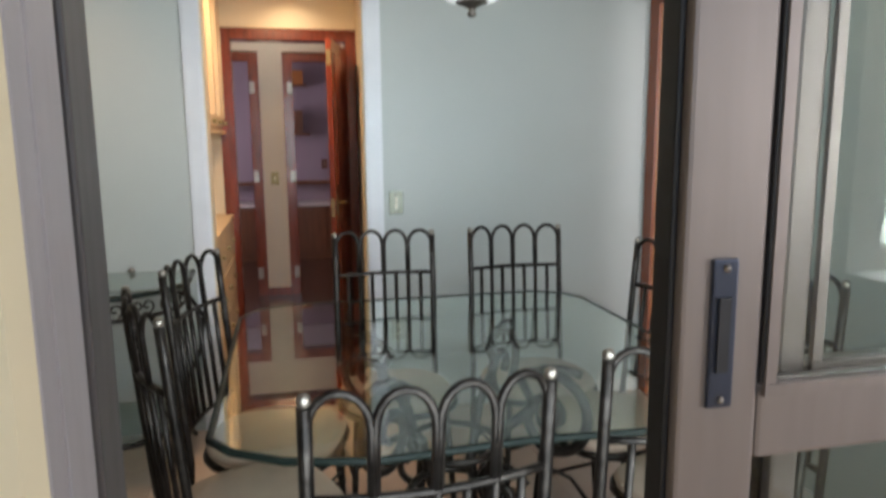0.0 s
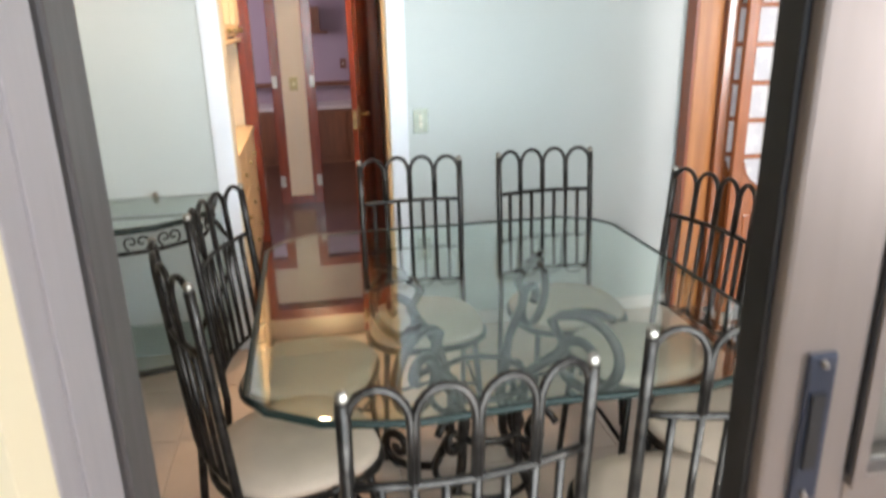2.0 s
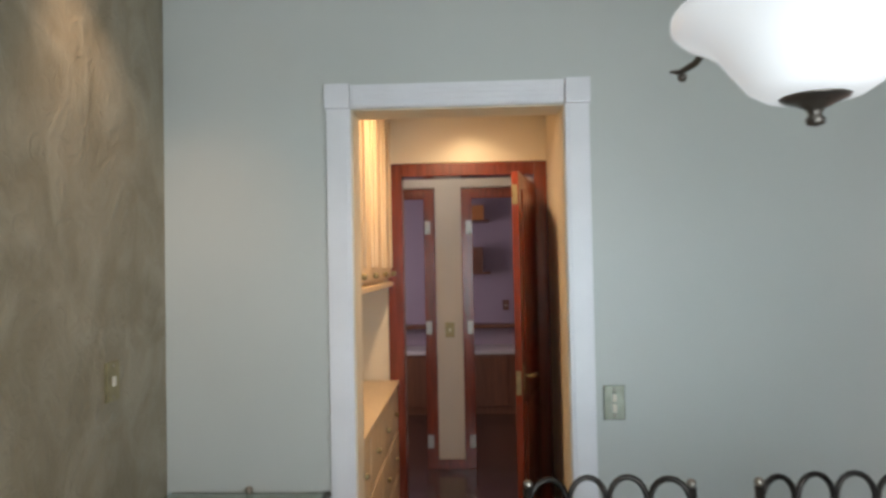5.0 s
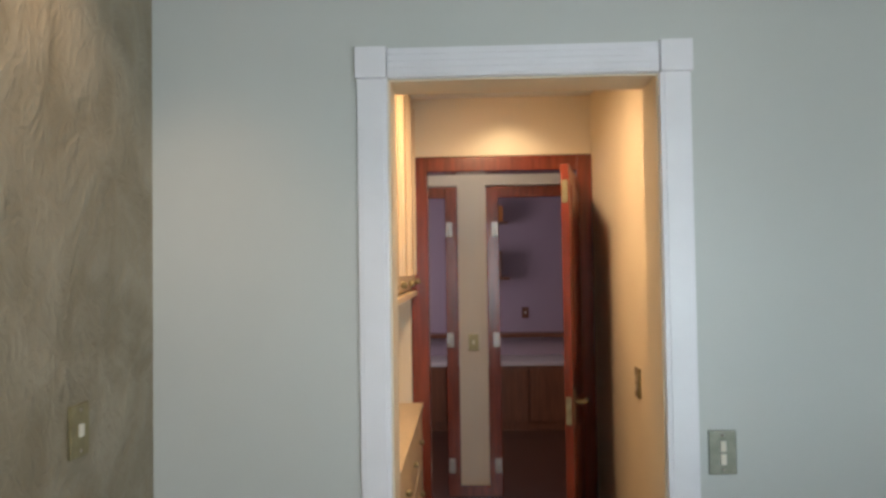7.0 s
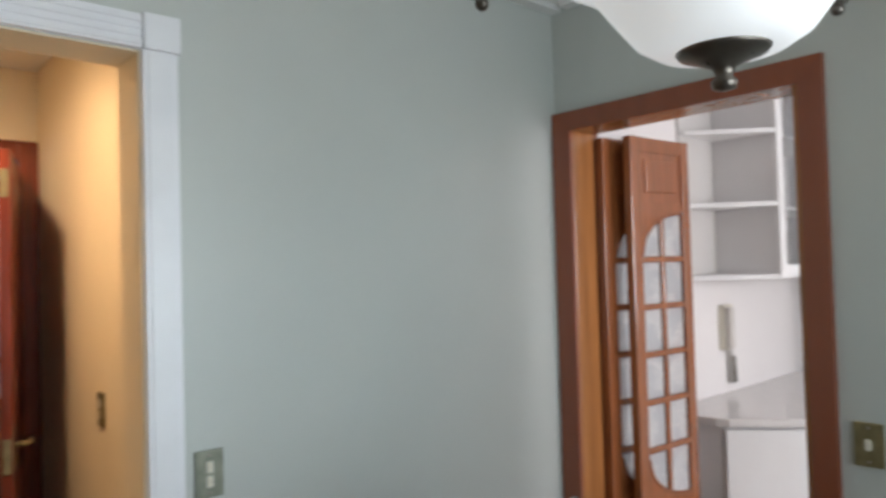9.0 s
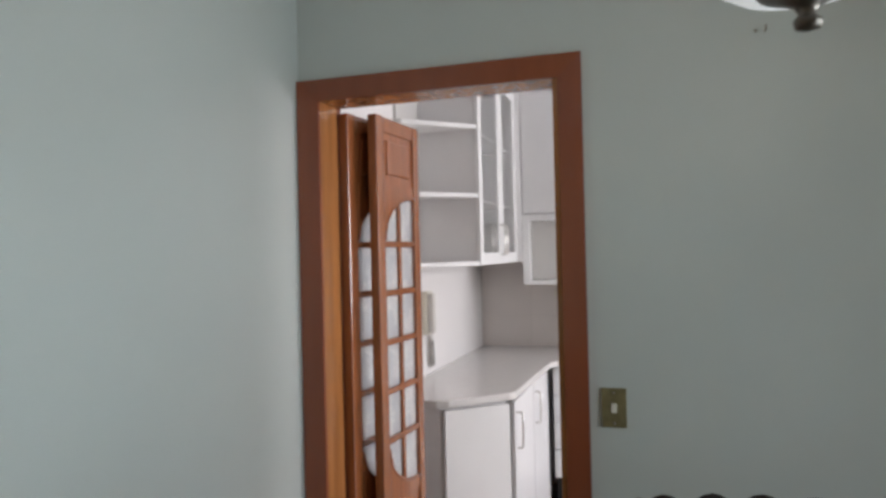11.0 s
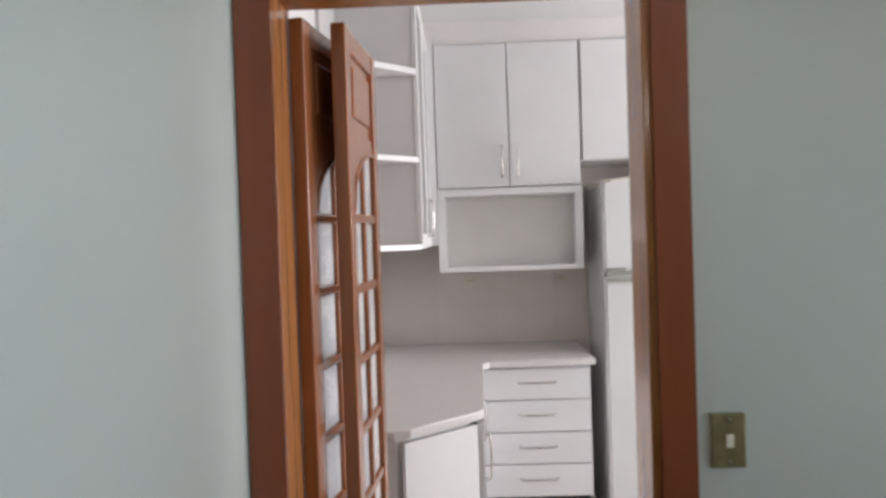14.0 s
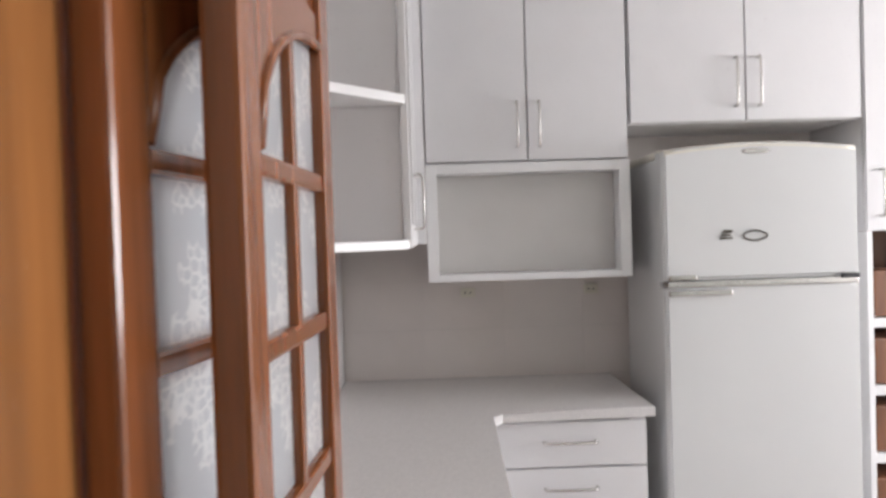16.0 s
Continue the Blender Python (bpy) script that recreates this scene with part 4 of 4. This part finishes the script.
def glass_cabinet():
    p = thing("glazed_wall_cabinet", pose(0, 0, 0), "white wall cabinet with a glazed door and open end shelves", "cabinet")
    yf, z0, z1 = 3.125, 1.48, 2.51
    boxes("body", [(2.34, yf + 0.02, z0, 2.36, 3.449, z1), (3.20, yf + 0.02, z0, 3.22, 3.449, z1), (2.36, yf + 0.02, z0, 3.20, 3.449, z0 + 0.02), (2.36, yf + 0.02, z1 - 0.02, 3.20, 3.449, z1), (2.36, 3.43, z0 + 0.02, 3.20, 3.449, z1 - 0.02)], LAM, p)
    for x0, x1 in ((2.335, 2.80), (2.804, 3.225)):
        d = boxes("door", [(x0, yf, z0, x0 + 0.06, yf + 0.018, z1), (x1 - 0.06, yf, z0, x1, yf + 0.018, z1), (x0 + 0.06, yf, z0, x1 - 0.06, yf + 0.018, z0 + 0.06), (x0 + 0.06, yf, z1 - 0.06, x1 - 0.06, yf + 0.018, z1)], LAM_E, p, bev=0.002)
        boxes("glass_pane", [(x0 + 0.06, yf + 0.007, z0 + 0.06, x1 - 0.06, yf + 0.011, z1 - 0.06)], PANE, d)
        mesh("handle", lambda bm: pull(bm, (x1 - 0.03 if x0 < 2.5 else x0 + 0.03, yf, z0 + 0.05), (x1 - 0.03 if x0 < 2.5 else x0 + 0.03, yf, z0 + 0.21), (0, -0.026, 0)), CHROME, d)
    boxes("inner_shelf", [(2.361, yf + 0.03, 1.80, 3.199, 3.429, 1.812), (2.361, yf + 0.03, 2.14, 3.199, 3.429, 2.152)], LAM_E, p)
    curve = [(2.339, 3.449), (2.339, 3.135), (2.318, 3.13), (2.035, 3.41), (2.03, 3.449)]
    for z in (1.478, 1.81, 2.145, 2.488):
        mesh("end_shelf", lambda bm: slab(bm, curve, z, z + 0.022, 0.003), LAM_E, p)
    boxes("filler", [(3.2255, 3.092, 1.48, 3.258, 3.142, 2.51)], LAM, p)
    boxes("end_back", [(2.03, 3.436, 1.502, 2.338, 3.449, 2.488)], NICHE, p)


glass_cabinet()


def counter_run():
    p = thing("kitchen_counter", pose(0, 0, 0), "white kitchen base units with a speckled pale worktop", "counter")
    poly = [(KX - 0.001, KY - 0.001), (1.85, KY - 0.001), (1.84, 3.21), (1.86, 3.16), (2.06, 2.94), (2.10, 2.92), (2.95, 2.90), (3.0, 2.86), (3.01, 2.35), (KX - 0.001, 2.35)]
    mesh("worktop", lambda bm: slab(bm, poly, 0.885, 0.918, 0.006), TOP, p, label="pale speckled worktop")
    boxes("drawer_body", [(3.06, 2.37, 0.235, KX - 0.001, 2.90, 0.884)], LAM, p)
    # Toe-kick shade under the base units is put into the plinth's black.
    boxes("plinth", [(3.14, 2.37, 0.0, KX - 0.001, 2.90, 0.234), (2.1, 3.06, 0.0, 3.14, KY - 0.001, 0.10)], BLACK, p, label="recessed plinth, black for the shade under the units")
    for k in range(4):
        z0 = 0.248 + k * 0.157
        d = boxes("drawer_front", [(3.04, 2.372, z0, 3.059, 2.895, z0 + 0.150)], LAM, p, bev=0.003)
        mesh("handle", lambda bm: pull(bm, (3.04, 2.545, z0 + 0.085), (3.04, 2.72, z0 + 0.085), (-0.026, 0, 0)), CHROME, d, label="brushed steel bow handle")
    mesh("corner_body", lambda bm: slab(bm, [(3.058, KY - 0.002), (1.88, KY - 0.002), (1.88, 3.21), (2.08, 2.975), (3.058, 2.94)], 0.101, 0.884), LAM, p)



    def front(bm):
        a, b = Vector((1.878, 3.20, 0)), Vector((2.075, 2.968, 0))
        n = Vector((-(b - a).y, (b - a).x, 0)).normalized()
        if n.x > 0:
            n = -n
        q = [a + (b - a) * 0.03 + n * 0.002, a + (b - a) * 1.02 + n * 0.002, a + (b - a) * 1.05 + n * 0.02, a + (b - a) * 0.03 + n * 0.02]
        slab(bm, [(v.x, v.y) for v in q], 0.12, 0.87, 0.002)
    mesh("corner_panel", front, LAM_E, p)
    for k in range(2):
        x0 = 2.086 + k * 0.475
        dd = boxes("door", [(x0, 2.925, 0.12, x0 + 0.462, 2.943, 0.872)], LAM, p, bev=0.003)
        mesh("handle", lambda bm: [pull(bm, (x0 + 0.04, 2.925, 0.66), (x0 + 0.04, 2.925, 0.82), (0, -0.026, 0))], CHROME, dd)


counter_run()


def refrigerator():
    p = thing("refrigerator", pose(0, 0, 0), "white top-freezer refrigerator with rounded crown", "refrigerator")
    y0, y1, x = 1.592, 2.278, 3.10
    boxes("body", [(x + 0.07, y0 + 0.005, 0.05, KX - 0.03, y1 - 0.005, 1.755)], FRIDGE, p, bev=0.012)

    def front(bm, z0, z1, crown):
        k = 14
        poly = [(y0, z0), (y1, z0)] + [(y1 - (y1 - y0) * i / k, z1 + crown * math.sin(math.pi * i / k)) for i in range(k + 1)]
        a = [bm.verts.new((x + 0.012 * 0, yy, zz)) for yy, zz in poly]
        b = [bm.verts.new((x + 0.068, yy, zz)) for yy, zz in poly]
        f = [bm.faces.new(a), bm.faces.new(b[::-1])]
        n = len(poly)
        for i in range(n):
            bm.faces.new((a[i], a[(i + 1) % n], b[(i + 1) % n], b[i]))
        bmesh.ops.bevel(bm, geom=list(f[0].edges), offset=0.014, segments=3, affect="EDGES")
    mesh("freezer_door", lambda bm: front(bm, 1.325, 1.772, 0.022), FRIDGE, p)
    mesh("lower_door", lambda bm: front(bm, 0.10, 1.30, 0.0), FRIDGE, p)
    boxes("crown_cap", [(x + 0.072, y0 + 0.01, 1.757, KX - 0.05, y1 - 0.01, 1.785)], FRIDGE_Y, p, bev=0.012, label="yellowed plastic crown")
    mesh("crown_strip", lambda bm: tube(bm, [(x + 0.012, y1 - 0.012 - (y1 - y0 - 0.024) * i / 14, 1.764 + 0.022 * math.sin(math.pi * i / 14)) for i in range(15)], 0.0135, 8), FRIDGE_Y, p, label="yellowed plastic crown strip")
    boxes("handle_strip", [(x - 0.006, y0 + 0.01, 1.302, x + 0.05, y1 - 0.01, 1.323)], CHROME, p, bev=0.004)
    boxes("door_handle", [(x - 0.018, y1 - 0.23, 1.273, x - 0.001, y1 - 0.012, 1.292), (x - 0.014, y1 - 0.11, 1.328, x - 0.001, y1 - 0.012, 1.345)], CHROME, p, bev=0.005)
    boxes("end_cap", [(x - 0.01, y0 + 0.01, 1.32, x - 0.001, y0 + 0.07, 1.335)], BLACK, p)
    mesh("badge", lambda bm: lathe(bm, [(0.05, 0), (0.05, 0.004), (0.04, 0.006)], 0, 0, 24), CHROME, p, label="small oval metal badge").matrix_local = Matrix.Translation((x + 0.002, 1.95, 1.766)) @ Euler((0, -math.pi / 2, 0)).to_matrix().to_4x4() @ Matrix.Diagonal((0.2, 1, 1, 1))
    for fx in (x + 0.12, KX - 0.09):
        for fy in (y0 + 0.06, y1 - 0.06):
            mesh("foot", lambda bm: lathe(bm, [(0.02, 0), (0.02, 0.052)], fx, fy, 12), BLACK, p)
    m1 = mesh("fridge_magnet", lambda bm: [box(bm, x - 0.006, 2.04, 1.465, x - 0.0005, 2.082, 1.472, 0.001), box(bm, x - 0.006, 2.045, 1.476, x - 0.0005, 2.078, 1.482, 0.001), box(bm, x - 0.006, 2.04, 1.486, x - 0.0005, 2.07, 1.497, 0.001)], STEEL_D)
    tagged(m1, "small grey cut-out magnet on the freezer door", "magnet")
    m2 = mesh("fridge_magnet", lambda bm: tube(bm, [(x - 0.004, 1.96 + 0.034 * math.cos(t) * (1 + 0.25 * math.cos(2 * t)), 1.475 + 0.018 * math.sin(t)) for t in [2 * math.pi * i / 20 for i in range(21)]], 0.003, 6), STEEL_D)
    tagged(m2, "oval outlined grey magnet on the freezer door", "magnet")


refrigerator()


def intercom():
    p = thing("intercom", pose(2.41, KY, 1.24), "white wall intercom handset with a coiled cord", "intercom")
    boxes("base", [(-0.05, -0.03, -0.11, 0.05, 0, 0.11)], IVORY, p, bev=0.006)
    boxes("handset", [(-0.045, -0.065, -0.10, -0.005, -0.031, 0.10)], GREYW, p, bev=0.01)
    mesh("cord", lambda bm: tube(bm, [(0.03 + 0.012 * math.cos(k * 0.9), -0.02 + 0.012 * math.sin(k * 0.9), -0.1 - k * 0.0016) for k in range(110)], 0.003, 5), GREYW, p)
    k = thing("key_bunch", pose(2.47, KY, 1.03), "small bunch of dark keys on a hook", "keys")
    for dx in (-0.02, 0.0, 0.02):
        mesh("key", lambda bm: tube(bm, [(dx, -0.012, 0.06), (dx * 1.4, -0.014, -0.07)], 0.006, 6), STEEL_D, k)
    mesh("hook", lambda bm: tube(bm, [(0, 0, 0.065), (0, -0.014, 0.062), (0, -0.014, 0.05)], 0.004, 6), SILVER, k)


intercom()


def socket(m):
    p = thing("wall_socket", m, "small white socket plate on the kitchen tiles", "socket")
    boxes("cover", [(-0.03, -0.008, -0.02, 0.03, 0, 0.02)], IVORY, p, bev=0.003)
    mesh("outlet", lambda bm: [ball(bm, (dx, -0.008, 0), 0.004, 8) for dx in (-0.01, 0.01)], STEEL_D, p)


socket(pose(KX - 0.008, 2.93, 1.27, 0, 0, -90))
socket(pose(KX - 0.008, 2.42, 1.27, 0, 0, -90))

# ---- pieces: floor and wall tiles ----
S = 0.41


def share(name, me, parent, places, material):
    for x, y, z in places:
        ob = new(name, me)
        ob.location = (x, y, z)
        ob.parent = parent


def piece(name, dims, material, bev):
    bm = bmesh.new()
    box(bm, 0, 0, 0, *dims, bev=0)
    me = bpy.data.meshes.new(name)
    bm.to_mesh(me)
    bm.free()
    me.materials.append(material)
    return me


ft = piece("tile", (S - 0.003, S - 0.003, 0.012), FLOORT, 0.001)
share("tile", ft, bpy.data.objects["floor_dining"], [(XL + i * S, 0.61 + j * S, -0.012) for i in range(7) for j in range(7) if 0.61 + j * S < 3.2], FLOORT)
wt = piece("tile", (0.003, 0.3285, 0.1985), TILE, 0.001)
share("tile", wt, bpy.data.objects["wall_kitchen_back"], [(KX - 0.003, 2.125 + 0.33 * i, 0.72 + 0.2 * j) for i in range(4) for j in range(9)], TILE)
